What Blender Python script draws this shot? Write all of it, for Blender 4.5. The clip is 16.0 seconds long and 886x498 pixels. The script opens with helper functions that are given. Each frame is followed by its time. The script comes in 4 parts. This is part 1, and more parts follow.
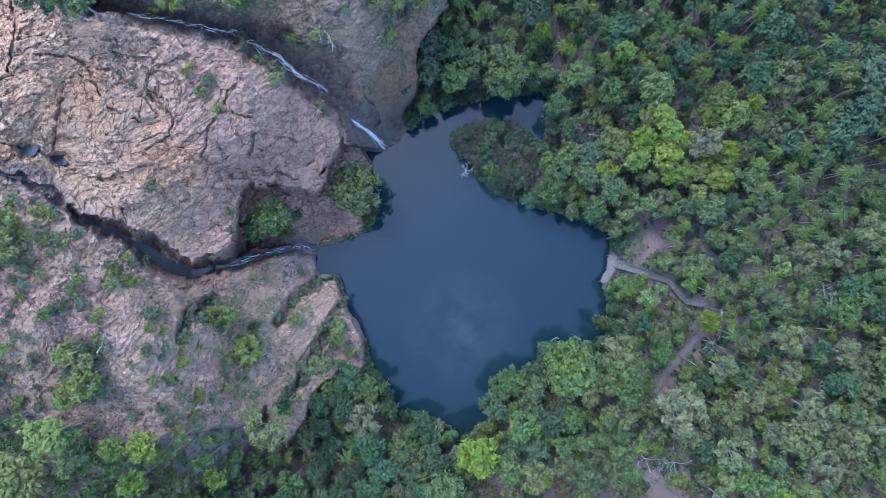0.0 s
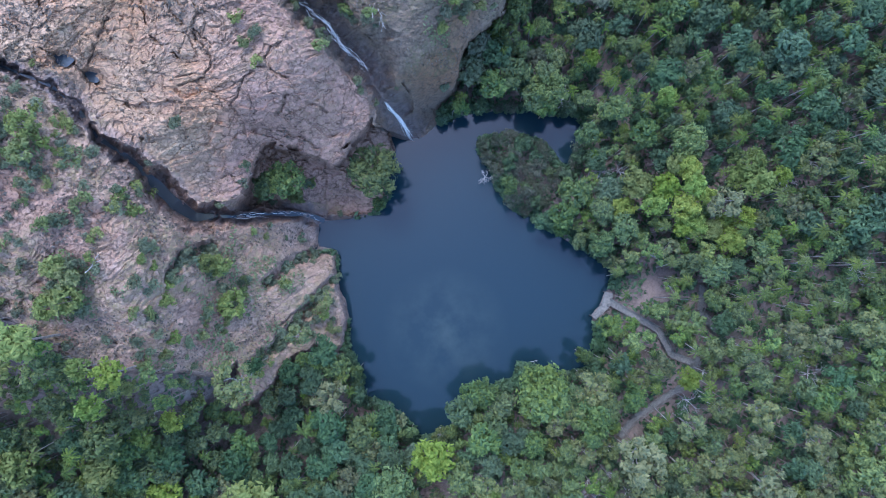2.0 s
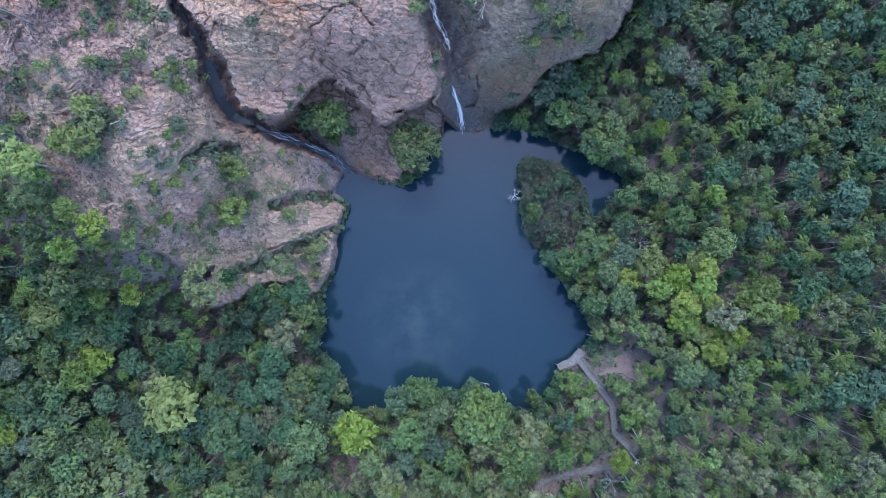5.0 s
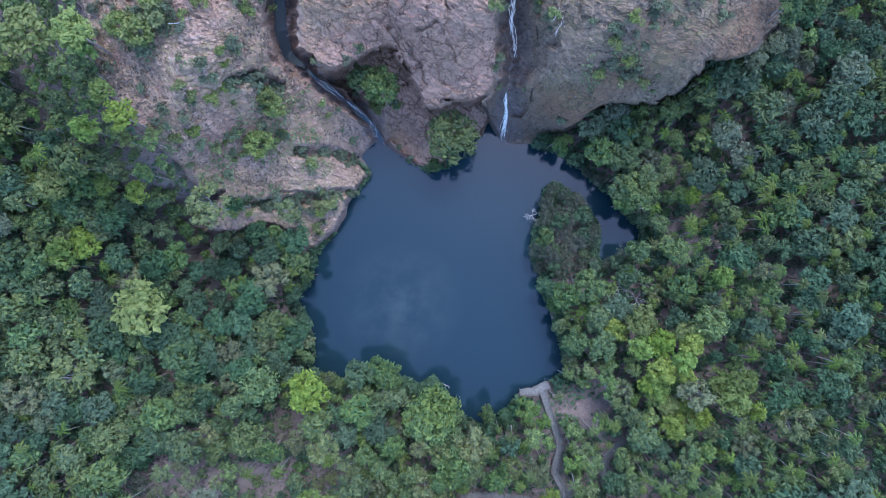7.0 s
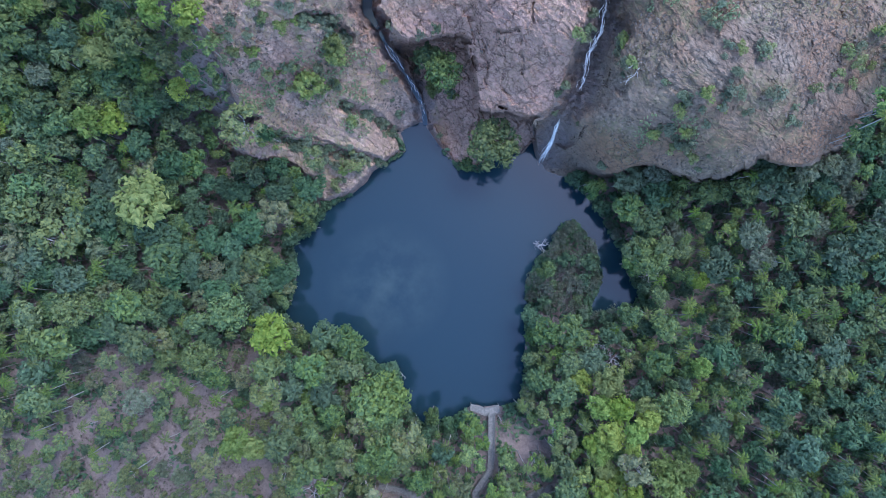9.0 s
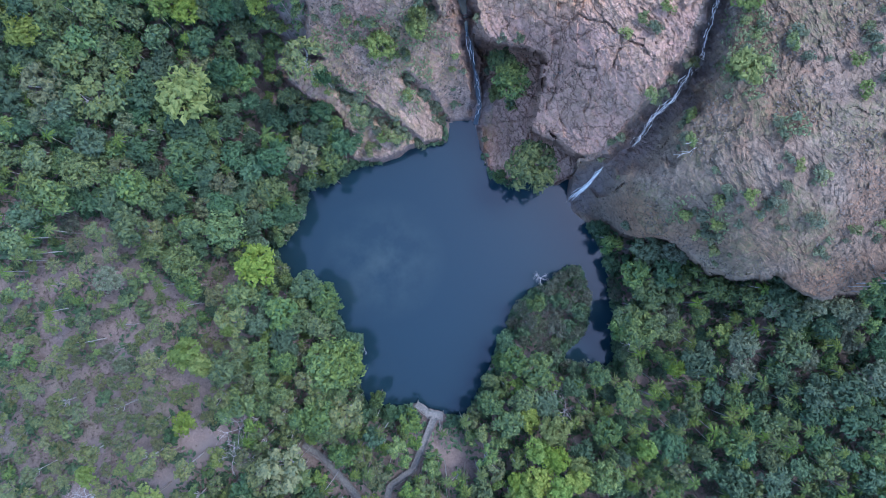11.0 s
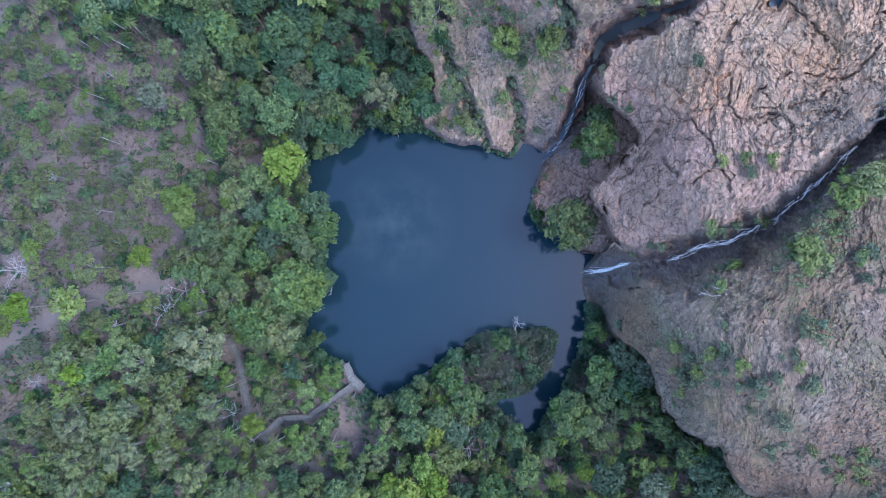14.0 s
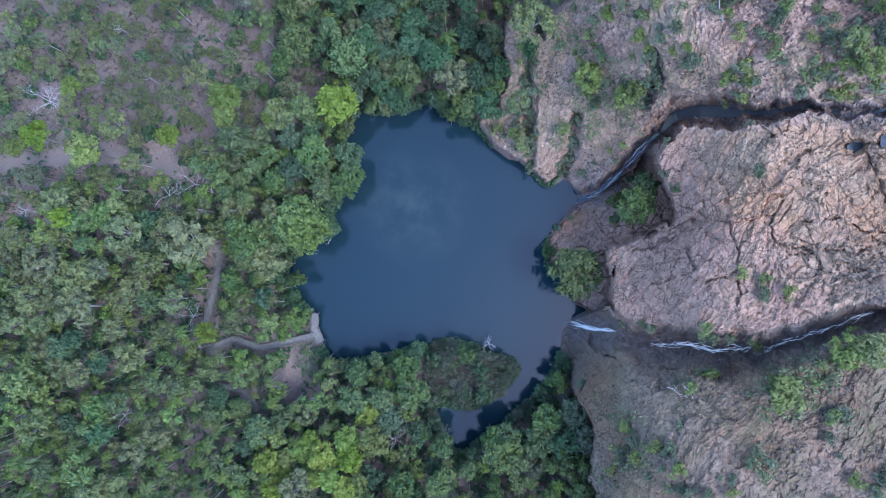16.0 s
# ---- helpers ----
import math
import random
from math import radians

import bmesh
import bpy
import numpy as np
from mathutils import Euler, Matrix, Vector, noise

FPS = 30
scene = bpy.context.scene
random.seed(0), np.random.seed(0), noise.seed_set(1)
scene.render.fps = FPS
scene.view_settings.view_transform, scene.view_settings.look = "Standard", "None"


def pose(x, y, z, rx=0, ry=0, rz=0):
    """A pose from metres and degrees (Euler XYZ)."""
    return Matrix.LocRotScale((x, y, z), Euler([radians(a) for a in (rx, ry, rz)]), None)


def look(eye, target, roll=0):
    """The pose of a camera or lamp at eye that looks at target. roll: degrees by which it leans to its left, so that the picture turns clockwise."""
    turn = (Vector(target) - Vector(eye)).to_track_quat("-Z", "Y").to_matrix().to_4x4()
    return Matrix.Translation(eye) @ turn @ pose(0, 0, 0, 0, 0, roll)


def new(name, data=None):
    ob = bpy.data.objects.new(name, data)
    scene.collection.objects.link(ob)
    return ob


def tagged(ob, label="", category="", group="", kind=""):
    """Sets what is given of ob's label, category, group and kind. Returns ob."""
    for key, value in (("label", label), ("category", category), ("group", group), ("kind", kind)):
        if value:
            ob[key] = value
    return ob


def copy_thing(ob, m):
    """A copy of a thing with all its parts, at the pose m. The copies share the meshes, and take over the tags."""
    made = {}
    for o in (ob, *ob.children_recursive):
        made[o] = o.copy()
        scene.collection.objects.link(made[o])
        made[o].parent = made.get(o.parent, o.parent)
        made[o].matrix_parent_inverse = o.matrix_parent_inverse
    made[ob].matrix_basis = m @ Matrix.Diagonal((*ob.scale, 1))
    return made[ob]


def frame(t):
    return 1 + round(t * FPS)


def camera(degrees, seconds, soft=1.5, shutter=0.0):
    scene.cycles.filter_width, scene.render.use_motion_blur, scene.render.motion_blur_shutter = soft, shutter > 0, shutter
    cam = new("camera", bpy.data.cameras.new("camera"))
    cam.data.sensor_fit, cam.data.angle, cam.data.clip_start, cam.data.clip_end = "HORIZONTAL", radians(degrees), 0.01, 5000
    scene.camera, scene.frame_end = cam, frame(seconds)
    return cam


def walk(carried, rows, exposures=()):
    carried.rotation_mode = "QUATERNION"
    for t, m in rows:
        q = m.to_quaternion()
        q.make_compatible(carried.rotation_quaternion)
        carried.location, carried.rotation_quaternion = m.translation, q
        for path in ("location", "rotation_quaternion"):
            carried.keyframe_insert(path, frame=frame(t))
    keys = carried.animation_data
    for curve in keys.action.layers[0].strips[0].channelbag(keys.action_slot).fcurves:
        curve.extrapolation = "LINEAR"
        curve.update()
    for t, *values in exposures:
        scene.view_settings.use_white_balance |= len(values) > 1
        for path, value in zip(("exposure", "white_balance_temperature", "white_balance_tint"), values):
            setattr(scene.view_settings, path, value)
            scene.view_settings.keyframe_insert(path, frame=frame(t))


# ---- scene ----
cam = camera(72, 16.0, soft=0.75)
walk(cam, [
    (0, pose(0, 0, 150, 0.929, 1.106, 0.009)),
    (0.5, pose(0, 0, 150, 0.966, 1.102, 2.99)),
    (1, pose(0, 0, 150, 1.013, 1.084, 6.135)),
    (1.5, pose(0, 0, 150, 1.079, 1.088, 9.443)),
    (2, pose(0, 0, 150, 1.134, 1.063, 12.901)),
    (2.5, pose(0, 0, 150, 1.173, 1.039, 16.491)),
    (3, pose(0, 0, 150, 1.182, 1.014, 20.226)),
    (3.5, pose(0, 0, 150, 1.186, 0.983, 24.122)),
    (4, pose(0, 0, 150, 1.18, 0.954, 28.15)),
    (6.5, pose(0, 0, 150, 0.873, 0.945, 49.611)),
    (7, pose(0, 0, 150, 0.869, 0.934, 54.287)),
    (7.5, pose(0, 0, 150, 0.848, 0.931, 59.085)),
    (8, pose(0, 0, 150, 0.834, 0.924, 64.0)),
    (8.5, pose(0, 0, 150, 0.84, 0.934, 69.028)),
    (9, pose(0, 0, 150, 0.886, 0.925, 74.142)),
    (11.5, pose(0, 0, 150, 0.967, 0.968, 100.352)),
    (12, pose(0, 0, 150, 1.001, 0.986, 105.629)),
    (12.5, pose(0, 0, 150, 1.032, 1.005, 110.909)),
    (13, pose(0, 0, 150, 1.062, 1.011, 116.22)),
    (13.5, pose(0, 0, 150, 1.085, 1.022, 121.633)),
    (14, pose(0, 0, 150, 1.112, 1.026, 127.179)),
    (14.5, pose(0, 0, 150, 1.129, 1.012, 132.835)),
    (15, pose(0, 0, 150, 1.109, 1.023, 138.561)),
    (15.5, pose(0, 0, 150, 1.107, 1.04, 144.312)),
    (16, pose(0, 0, 150, 1.113, 1.049, 150.067)),
], exposures=[(0, 2.38, 4980, 15), (16, 2.38, 4980, 15)])

# ---------------------------------------------------------------- light
world = bpy.data.worlds.new("sky")
scene.world = world
world.use_nodes = True
wn = world.node_tree
bg = wn.nodes["Background"]
sky = wn.nodes.new("ShaderNodeTexSky")
sky.sky_type, sky.sun_disc = "NISHITA", False
sky.sun_elevation, sky.sun_rotation = radians(60), radians(-33)
sky.air_density, sky.dust_density, sky.ozone_density = 1.0, 1.5, 1.5
wn.links.new(sky.outputs[0], bg.inputs[0])
bg.inputs[1].default_value = 0.15
sun = new("sun", bpy.data.lights.new("sun", "SUN"))
sun.data.energy, sun.data.angle, sun.data.color = 0.5, radians(18), (1.0, 0.95, 0.88)
sun.matrix_world = look((-46, 72, 150), (0, 0, 0))


# ---------------------------------------------------------------- arithmetic of the ground
EYE = 150.0        # camera height over the pool: plan figures are its view carried down to water level


def lattice(i, j, s):
    n = (i.astype(np.int64) * 374761393 + j.astype(np.int64) * 668265263 + s * 974634777) & 0xFFFFFFFF
    n = ((n ^ (n >> 13)) * 1274126177) & 0xFFFFFFFF
    n = ((n ^ (n >> 16)) * 2246822519) & 0xFFFFFFFF
    return ((n ^ (n >> 15)) & 0xFFFFFF) / 16777216.0


def grain(x, y, s=0):
    i, j = np.floor(x), np.floor(y)
    fx, fy = x - i, y - j
    fx, fy = fx * fx * (3 - 2 * fx), fy * fy * (3 - 2 * fy)
    a = lattice(i, j, s) * (1 - fx) + lattice(i + 1, j, s) * fx
    b = lattice(i, j + 1, s) * (1 - fx) + lattice(i + 1, j + 1, s) * fx
    return a * (1 - fy) + b * fy - 0.5


def fractal(x, y, s=0, octaves=4):
    return sum(grain(x * 2.03 ** k + 17 * k, y * 2.03 ** k - 9 * k, s + k) / 1.8 ** k for k in range(octaves))


def facets(x, y, s, lift, tilt):
    """Broken faces: every block has its own height and lean."""
    i, j = np.floor(x), np.floor(y)
    best, h = np.full(x.shape, 9.0), np.zeros(x.shape)
    for a in (-1, 0, 1):
        for b in (-1, 0, 1):
            p, q = i + a, j + b
            dx, dy = x - p - lattice(p, q, s), y - q - lattice(p, q, s + 7)
            d = np.maximum(np.abs(dx + 0.25 * dy), np.abs(dy - 0.15 * dx))      # squarish blocks
            near = d < best
            z = (lattice(p, q, s + 3) - 0.5) * lift + ((lattice(p, q, s + 5) - 0.5) * dx + (lattice(p, q, s + 9) - 0.5) * dy) * tilt
            h = np.where(near, z, h)
            best = np.where(near, d, best)
    return h


def step(x, a, b):
    t = np.clip((x - a) / (b - a), 0, 1)
    return t * t * (3 - 2 * t)


def to_line(x, y, pts, closed=False):
    """Distance to a line of points, and how far along it the nearest place lies (in points)."""
    best, along = np.full(x.shape, 1e9), np.zeros(x.shape)
    n = len(pts)
    for k in range(n if closed else n - 1):
        (ax, ay), (bx, by) = pts[k][:2], pts[(k + 1) % n][:2]
        dx, dy = bx - ax, by - ay
        t = np.clip(((x - ax) * dx + (y - ay) * dy) / (dx * dx + dy * dy + 1e-9), 0, 1)
        d = np.hypot(x - ax - t * dx, y - ay - t * dy)
        along = np.where(d < best, k + t, along)
        best = np.minimum(best, d)
    return best, along


def inside(x, y, pts):
    """Distance to the outline, positive inside it."""
    hit = np.zeros(x.shape, bool)
    for k in range(len(pts)):
        (ax, ay), (bx, by) = pts[k - 1], pts[k]
        if ay != by:
            hit ^= ((ay > y) != (by > y)) & (x < (bx - ax) * (y - ay) / (by - ay) + ax)
    d = to_line(x, y, pts, True)[0]
    return np.where(hit, d, -d)


class Heights:
    """A smooth sheet through spot heights."""

    def __init__(self, spots):
        self.p = np.array(spots, float)
        n = len(spots)
        m = np.zeros((n + 3, n + 3))
        m[:n, :n] = self.kernel(self.p[:, 0], self.p[:, 1]) + np.eye(n) * 6
        m[:n, n] = m[n, :n] = 1
        m[:n, n + 1:] = self.p[:, :2]
        m[n + 1:, :n] = self.p[:, :2].T
        self.w = np.linalg.solve(m, np.r_[self.p[:, 2], 0, 0, 0])

    def kernel(self, x, y):
        r2 = (x[..., None] - self.p[:, 0]) ** 2 + (y[..., None] - self.p[:, 1]) ** 2 + 1e-6
        return r2 * np.log(r2) * 0.5

    def __call__(self, x, y):
        return self.kernel(x, y) @ self.w[:-3] + self.w[-3] + self.w[-2] * x + self.w[-1] * y


# ---------------------------------------------------------------- plan, in metres at water level, placed to fit the camera's view
POOL = [(-23.0, 27.5), (-16.0, 26.6), (-12.5, 31.6), (-5.6, 37.2), (3.5, 39.4), (10.5, 40.8), (18.1, 41.3), (17.8, 43.6), (23.8, 40.2), (23.2, 29.5), (21.3, 27.6), (14.8, 33.0), (7.3, 33.8), (-0.0, 30.8), (0.2, 28.3), (4.7, 23.8), (6.3, 20.4), (11.8, 16.2), (18.8, 14.0), (25.7, 12.0), (33.9, 9.2), (38.8, 7.0), (39.1, 1.2), (36.9, -5.7), (38.3, -9.9), (38.7, -18.1), (33.1, -21.2), (21.4, -21.2), (21.2, -25.1), (13.8, -29.0), (9.7, -34.1), (9.3, -39.6), (1.4, -45.1), (-1.4, -41.7), (-7.6, -38.3), (-15.2, -37.9), (-15.9, -32.8), (-20.8, -27.3), (-22.9, -19.7), (-27.1, -12.7), (-29.0, -5.1), (-34.1, -4.7), (-35.2, 2.6), (-28.6, 4.7), (-21.6, 7.7), (-19.5, 12.3), (-22.3, 20.7)]
CLIFF_TONGUE = [(-135.2, 16.8), (-113.7, 23.1), (-102.2, 18.4), (-95.8, 13.2), (-87.2, 8.2), (-79.3, 6.1), (-72.2, 4.0), (-65.1, -1.3), (-58.1, -1.1), (-52.4, 1.2), (-45.4, 2.6), (-34.2, 3.3), (-28.6, 4.7), (-21.6, 7.7), (-19.1, 12.1), (-23.0, 19.3), (-20.9, 23.5), (-23.0, 27.5), (-26.5, 29.2), (-26.7, 36.7), (-32.9, 39.7), (-40.0, 44.4), (-47.0, 50.4), (-55.6, 54.4), (-66.9, 58.2), (-78.4, 60.8), (-91.2, 62.7), (-92.9, 62.6), (-131.1, 72.0), (-148.1, 43.9)]
CLIFF_SOUTH = [(-135.2, 15.3), (-113.7, 21.7), (-102.9, 17.4), (-96.4, 11.7), (-87.9, 7.1), (-80.7, 4.0), (-75.0, -3.7), (-66.5, -7.9), (-58.0, -3.0), (-46.8, -0.2), (-37.0, 2.6), (-34.7, 0.5), (-33.9, -4.7), (-29.0, -5.1), (-26.8, -13.0), (-22.6, -19.7), (-20.8, -26.6), (-22.9, -30.0), (-28.5, -28.0), (-32.5, -31.0), (-36.5, -40.0), (-41.5, -47.5), (-44.0, -42.0), (-46.6, -36.4), (-53.6, -42.0), (-66.2, -43.5), (-77.5, -47.0), (-91.6, -43.6), (-104.4, -39.5), (-121.6, -36.8), (-134.6, -27.0)]
CLIFF_NORTH = [(-16.0, 26.0), (-11.8, 31.6), (-9.1, 43.1), (-8.4, 50.1), (-7.9, 53.4), (-1.5, 62.3), (-0.8, 71.3), (-2.2, 78.8), (1.5, 88.2), (0.9, 98.0), (-6.3, 108.4), (-14, 124), (-30, 150), (-115, 150), (-125, 90), (-111.1, 79.4), (-82.9, 65.6), (-63.6, 61.6), (-49.6, 58.6), (-34.7, 49.0), (-23.7, 40.7), (-16.2, 33.7)]
# spot heights are guessed; only the plan positions follow the camera's view
SPOTS_TONGUE = [(-27.2, 27.8, 22), (-27.0, 36.2, 24), (-31.4, 18.0, 20), (-28.7, 32.0, 24), (-34.3, 36.2, 30), (-39.9, 22.2, 26), (-51.2, 29.2, 38), (-71.1, 43.4, 44), (-92.5, 47.8, 46), (-109.6, 36.5, 46), (-99.4, 18.1, 40), (-78.0, 18.1, 40), (-63.7, 5.4, 28), (-56.7, 11.0, 26), (-51.1, 18.0, 26), (-45.5, 18.0, 25), (-53.9, 4.0, 24), (-38.4, 16.6, 22), (-32.8, 16.6, 20), (-34.2, 22.2, 23), (-135.5, 36.7, 46)]
SPOTS_SOUTH = [(-34.2, -3.0, 1.5), (-29.0, -5.8, 3), (-37.0, -1.6, 5), (-22.9, -22.5, 4), (-28.5, -14.1, 9), (-34.1, -25.3, 9), (-42.5, -11.4, 16), (-52.4, -14.2, 22), (-63.6, -11.4, 32), (-70.6, -22.6, 38), (-92.0, -5.8, 44), (-106.4, 8.2, 46), (-98.8, -33.9, 40), (-77.5, -39.4, 36), (-53.6, -33.7, 24), (-39.6, -37.8, 14), (-135.0, 1.2, 46)]
SPOTS_NORTH = [(-14.6, 32.6, 2), (-9.7, 38.2, 4), (-16.1, 43.1, 24), (-23.1, 46.0, 30), (-8.4, 52.9, 22), (-28.7, 55.9, 38), (-13.6, 36.2, 5), (-13.0, 45.3, 24), (-20.4, 46.4, 30), (-36.8, 58.9, 40), (-8.0, 67.6, 32), (-54.5, 69.0, 44), (-55.9, 93.2, 44), (-14.6, 45.7, 22), (-4.0, 64.3, 26), (-1.1, 87.2, 30), (-3.4, 100.8, 30), (-22.6, 93.7, 42), (-21.8, 72.3, 42)]
FALL = [(-89.8, 63.2), (-78.4, 60.9), (-67.0, 58.7), (-55.6, 56.4), (-50.6, 53.7), (-44.2, 50.8), (-40.0, 46.5), (-33.3, 42.5), (-28.0, 37.6), (-25.6, 34.5), (-20.9, 31.1), (-16.3, 26.6)]
FALL_BED = [41, 40, 38, 35, 32.5, 30, 27, 23, 20, 16, 7, -0.3]
GORGE = [(-122.3, 22.4), (-108.0, 20.2), (-100.1, 16.0), (-93.6, 10.3), (-84.3, 6.5), (-76.5, 1.9), (-70.8, -1.6), (-65.1, -3.7), (-56.6, -1.6), (-46.8, 1.5), (-38.4, 3.1), (-33.5, 2.6)]
GORGE_BED = [42.5, 41, 38.5, 35.5, 32, 28, 25.5, 21, 14, 8, 3, 0.2]
FALL_HALF = [0.3, 0.3, 0.4, 0.5, 0.7, 0.8, 0.9, 0.9, 0.8, 0.8, 1.2, 1.6]
GORGE_HALF = [0.2, 0.2, 0.3, 0.4, 0.8, 1.7, 1.9, 1.2, 0.5, 0.4, 0.5, 0.7]
CRACKS = [[(-92.8, 48.7), (-85.1, 46.6), (-79.3, 42.4), (-71.6, 39.5)], [(-56.3, 42.2), (-58.3, 37.0), (-61.1, 33.2), (-62.9, 25.6), (-59.0, 21.8), (-57.6, 19.4)],
          [(-58.3, 36.6), (-53.5, 36.0), (-50.5, 35.0)], [(-50.1, 31.2), (-51.0, 23.6)], [(-49.8, 31.2), (-45.5, 30.9), (-41.0, 29.8), (-39.2, 28.9)],
          [(-56.2, 20.8), (-50.6, 21.8), (-43.0, 21.3), (-39.2, 19.9)], [(-98.5, 40.0), (-99.4, 33.4), (-100.3, 26.7)], [(-112.0, 46.8), (-110.3, 56.5), (-111.4, 65.0)],
          [(-105.5, 51.5), (-96.8, 50.7), (-92.5, 48.5), (-86.7, 37.9), (-78.1, 34.3)], [(-76.8, 40.6), (-69.6, 35.7), (-71.0, 30.7), (-76.4, 27.6)],
          [(-113.8, 28.8), (-105.2, 27.7), (-95.1, 22.3)], [(-36.8, -32.2), (-39.7, -26.7), (-34.1, -19.7)]]
SPUR_EDGE = [(-135.2, 16.8), (-113.7, 23.1), (-102.2, 18.4), (-95.8, 13.2), (-87.2, 8.2), (-79.3, 6.1), (-72.2, 4.0), (-65.1, -1.1), (-59.5, -0.5), (-54.1, 3.7), (-53.1, 11.7), (-51.1, 16.9), (-45.5, 17.1), (-39.1, 15.9), (-34.8, 14.3), (-31.7, 17.3), (-30.0, 23.3), (-27.0, 28.0), (-26.7, 36.7), (-32.9, 39.7), (-40.0, 44.4), (-47.0, 50.4), (-55.6, 54.4), (-66.9, 58.2), (-78.4, 60.8), (-91.2, 62.7), (-92.9, 62.6), (-131.1, 72.0), (-148.1, 43.9)]
SPOTS_SHELF = [(-28.6, 5.4, 1), (-20.9, 9.5, 1.5), (-23.0, 22.1, 4), (-25.8, 26.3, 7), (-28.6, 19.3, 7), (-34.2, 11.0, 4), (-42.6, 8.2, 7), (-49.7, 11.0, 10), (-52.4, 2.6, 8), (-45.4, 2.6, 3), (-37.0, 4.0, 1.5), (-56.7, -0.2, 12), (-23.0, 29.1, 5), (-85.3, 36.4, 30)]
GULLIES = [[(-41.7, -35.0), (-36.2, -27.4), (-32.0, -18.3), (-28.1, -11.4)], [(-34.1, -5.8), (-39.7, -10.0), (-43.9, -15.6)], [(-59.4, -10.0), (-66.4, -14.2), (-67.8, -19.8)]]
GREEN_SCRUB = [(-50.9, -21.1, 8.3), (-56.6, -12.8, 7.6), (-46.7, -14.2, 5.6), (-39.7, -14.2, 4.2), (-34.1, -25.3, 3.6), (-34.1, -19.7, 2.8), (-91.8, -28.3, 8.3), (-110.6, 1.2, 5.6), (-39.7, -29.5, 5.0), (-53.6, -33.7, 5.6), (-49.4, -39.2, 7.0), (-66.2, -42.1, 7.0), (-99.2, 4.0, 3.3), (-16.1, 55.8, 3.1), (-80.5, -25.4, 2.8), (-53.3, 68.3, 8.3), (-63.8, 66.5, 7.0), (-15.6, 62.6, 4.2), (-17.4, 54.1, 4.2), (-40.8, 81.6, 4.2)]
PALMS = [(48.6, 47.0, 2.1), (73.6, 60.2, 2.1), (92.0, 53.5, 2.1), (70.8, 53.7, 1.9), (65.7, 54.3, 1.9), (61.0, 48.2, 2.1), (53.2, 49.6, 1.9), (-84.3, -67.2, 2.2), (-22.9, -86.0, 2.2), (-8.1, -109.3, 2.4), (-7.2, -118.2, 2.2), (-1.0, -116.4, 2.2), (6.8, -102.2, 2.1)]
MORE_MID = [(-2.5, -57.0, 5.3), (6.7, -66.8, 4.7), (32.1, -53.0, 4.5), (19.4, -31.3, 3.3), (28.7, -28.2, 6.7), (56.2, -33.5, 4.2), (44.7, -26.9, 3.9), (89.3, -11.4, 2.8), (13.3, 41.6, 2.8), (-13.7, -93.9, 5.0), (-19.0, -69.4, 4.6)]
MORE_OLIVE = [(32.4, -71.8, 3.9), (55.5, -85.3, 3.3), (57.3, -41.2, 5.0), (83.7, -42.8, 5.3), (66.1, -37.1, 3.9), (70.9, -20.8, 3.3), (110.7, -16.1, 4.7), (-31.4, -94.0, 6.4)]
ROCK_POOLS = [(-106.6, 27.2, 2.4), (-98.3, 24.7, 2.1)]
LOGS = [(19.9, -26.9, 2.6, -40, 0.0), (22.2, -33.9, 1.9, 80, 0.05), (-31.5, 55.9, 6.0, -55, 0.3), (24.2, -19.6, 2.2, 20, 0.0), (-34.2, 56.6, 5.0, 110, 0.3), (-87.6, -20.6, 4.2, 65, 0.5)]
DECK_A = [(38.9, -1.2), (44.9, -3.0), (52.0, -5.2), (56.4, -10.3), (62.4, -11.2)]
DECK_B = [(62.9, -9.6), (62.1, -16.0), (55.7, -22.5), (50.9, -28.0), (48.6, -32.7)]
DECK_C = [(60.2, 7.8), (61.1, 1.7), (66.0, -2.7)]
PLATFORM = [(37.5, 0.9), (39.4, 0.9), (39.1, -2.7), (36.6, -6.1), (35.5, -5.5), (37.3, -2.4)]
TRACK = [(91.9, -79.4), (78.5, -74.0), (67.9, -69.5), (57.6, -61.9), (50.0, -55.1)]
BRIGHT = [(21.4, 56.5, 2.5), (42.4, 51.1, 2.5), (51.3, 34.6, 3.6), (53.5, 31.4, 3.3), (39.1, 28.5, 3.9), (46.6, 29.0, 3.3), (44.6, 24.3, 3.1), (52.1, 25.7, 3.6), (68.3, 35.1, 3.9), (65.6, 40.2, 3.1), (73.0, 37.8, 2.5), (61.9, -15.2, 2.8), (6.0, -48.3, 5.0), (-108.5, -54.2, 5.0), (-102.3, -44.4, 4.2), (-35.5, -70.4, 6.7), (66.6, -70.4, 4.2), (75.2, -79.5, 3.6), (29.7, -63.7, 4.2), (31.1, -59.6, 3.3)]
MID = [(29.9, 45.0, 3.9), (-0.1, 44.7, 3.6), (11.6, 50.0, 3.3), (10.5, 43.7, 3.3), (49.4, 41.1, 4.7), (38.8, 40.8, 3.6), (24.8, 38.0, 2.8), (25.2, 23.4, 3.9), (23.8, 16.9, 3.6), (33.0, 19.8, 3.3), (34.4, 12.7, 3.3), (8.8, 21.2, 2.2), (-24.1, 17.2, 7.0), (-45.4, 10.3, 4.7), (-49.7, 8.2, 3.3), (35.6, -15.3, 2.2), (-22.9, -32.2, 3.6), (-17.3, -31.4, 1.7), (27.8, -25.1, 6.4), (41.6, -29.5, 5.6), (10.1, -35.3, 3.9), (28.7, -39.8, 3.3), (17.1, -41.2, 4.2), (11.8, -30.6, 3.3), (20.0, 54.4, 2.2), (14.9, -29.8, 3.9), (13.4, 46.4, 5.3)]
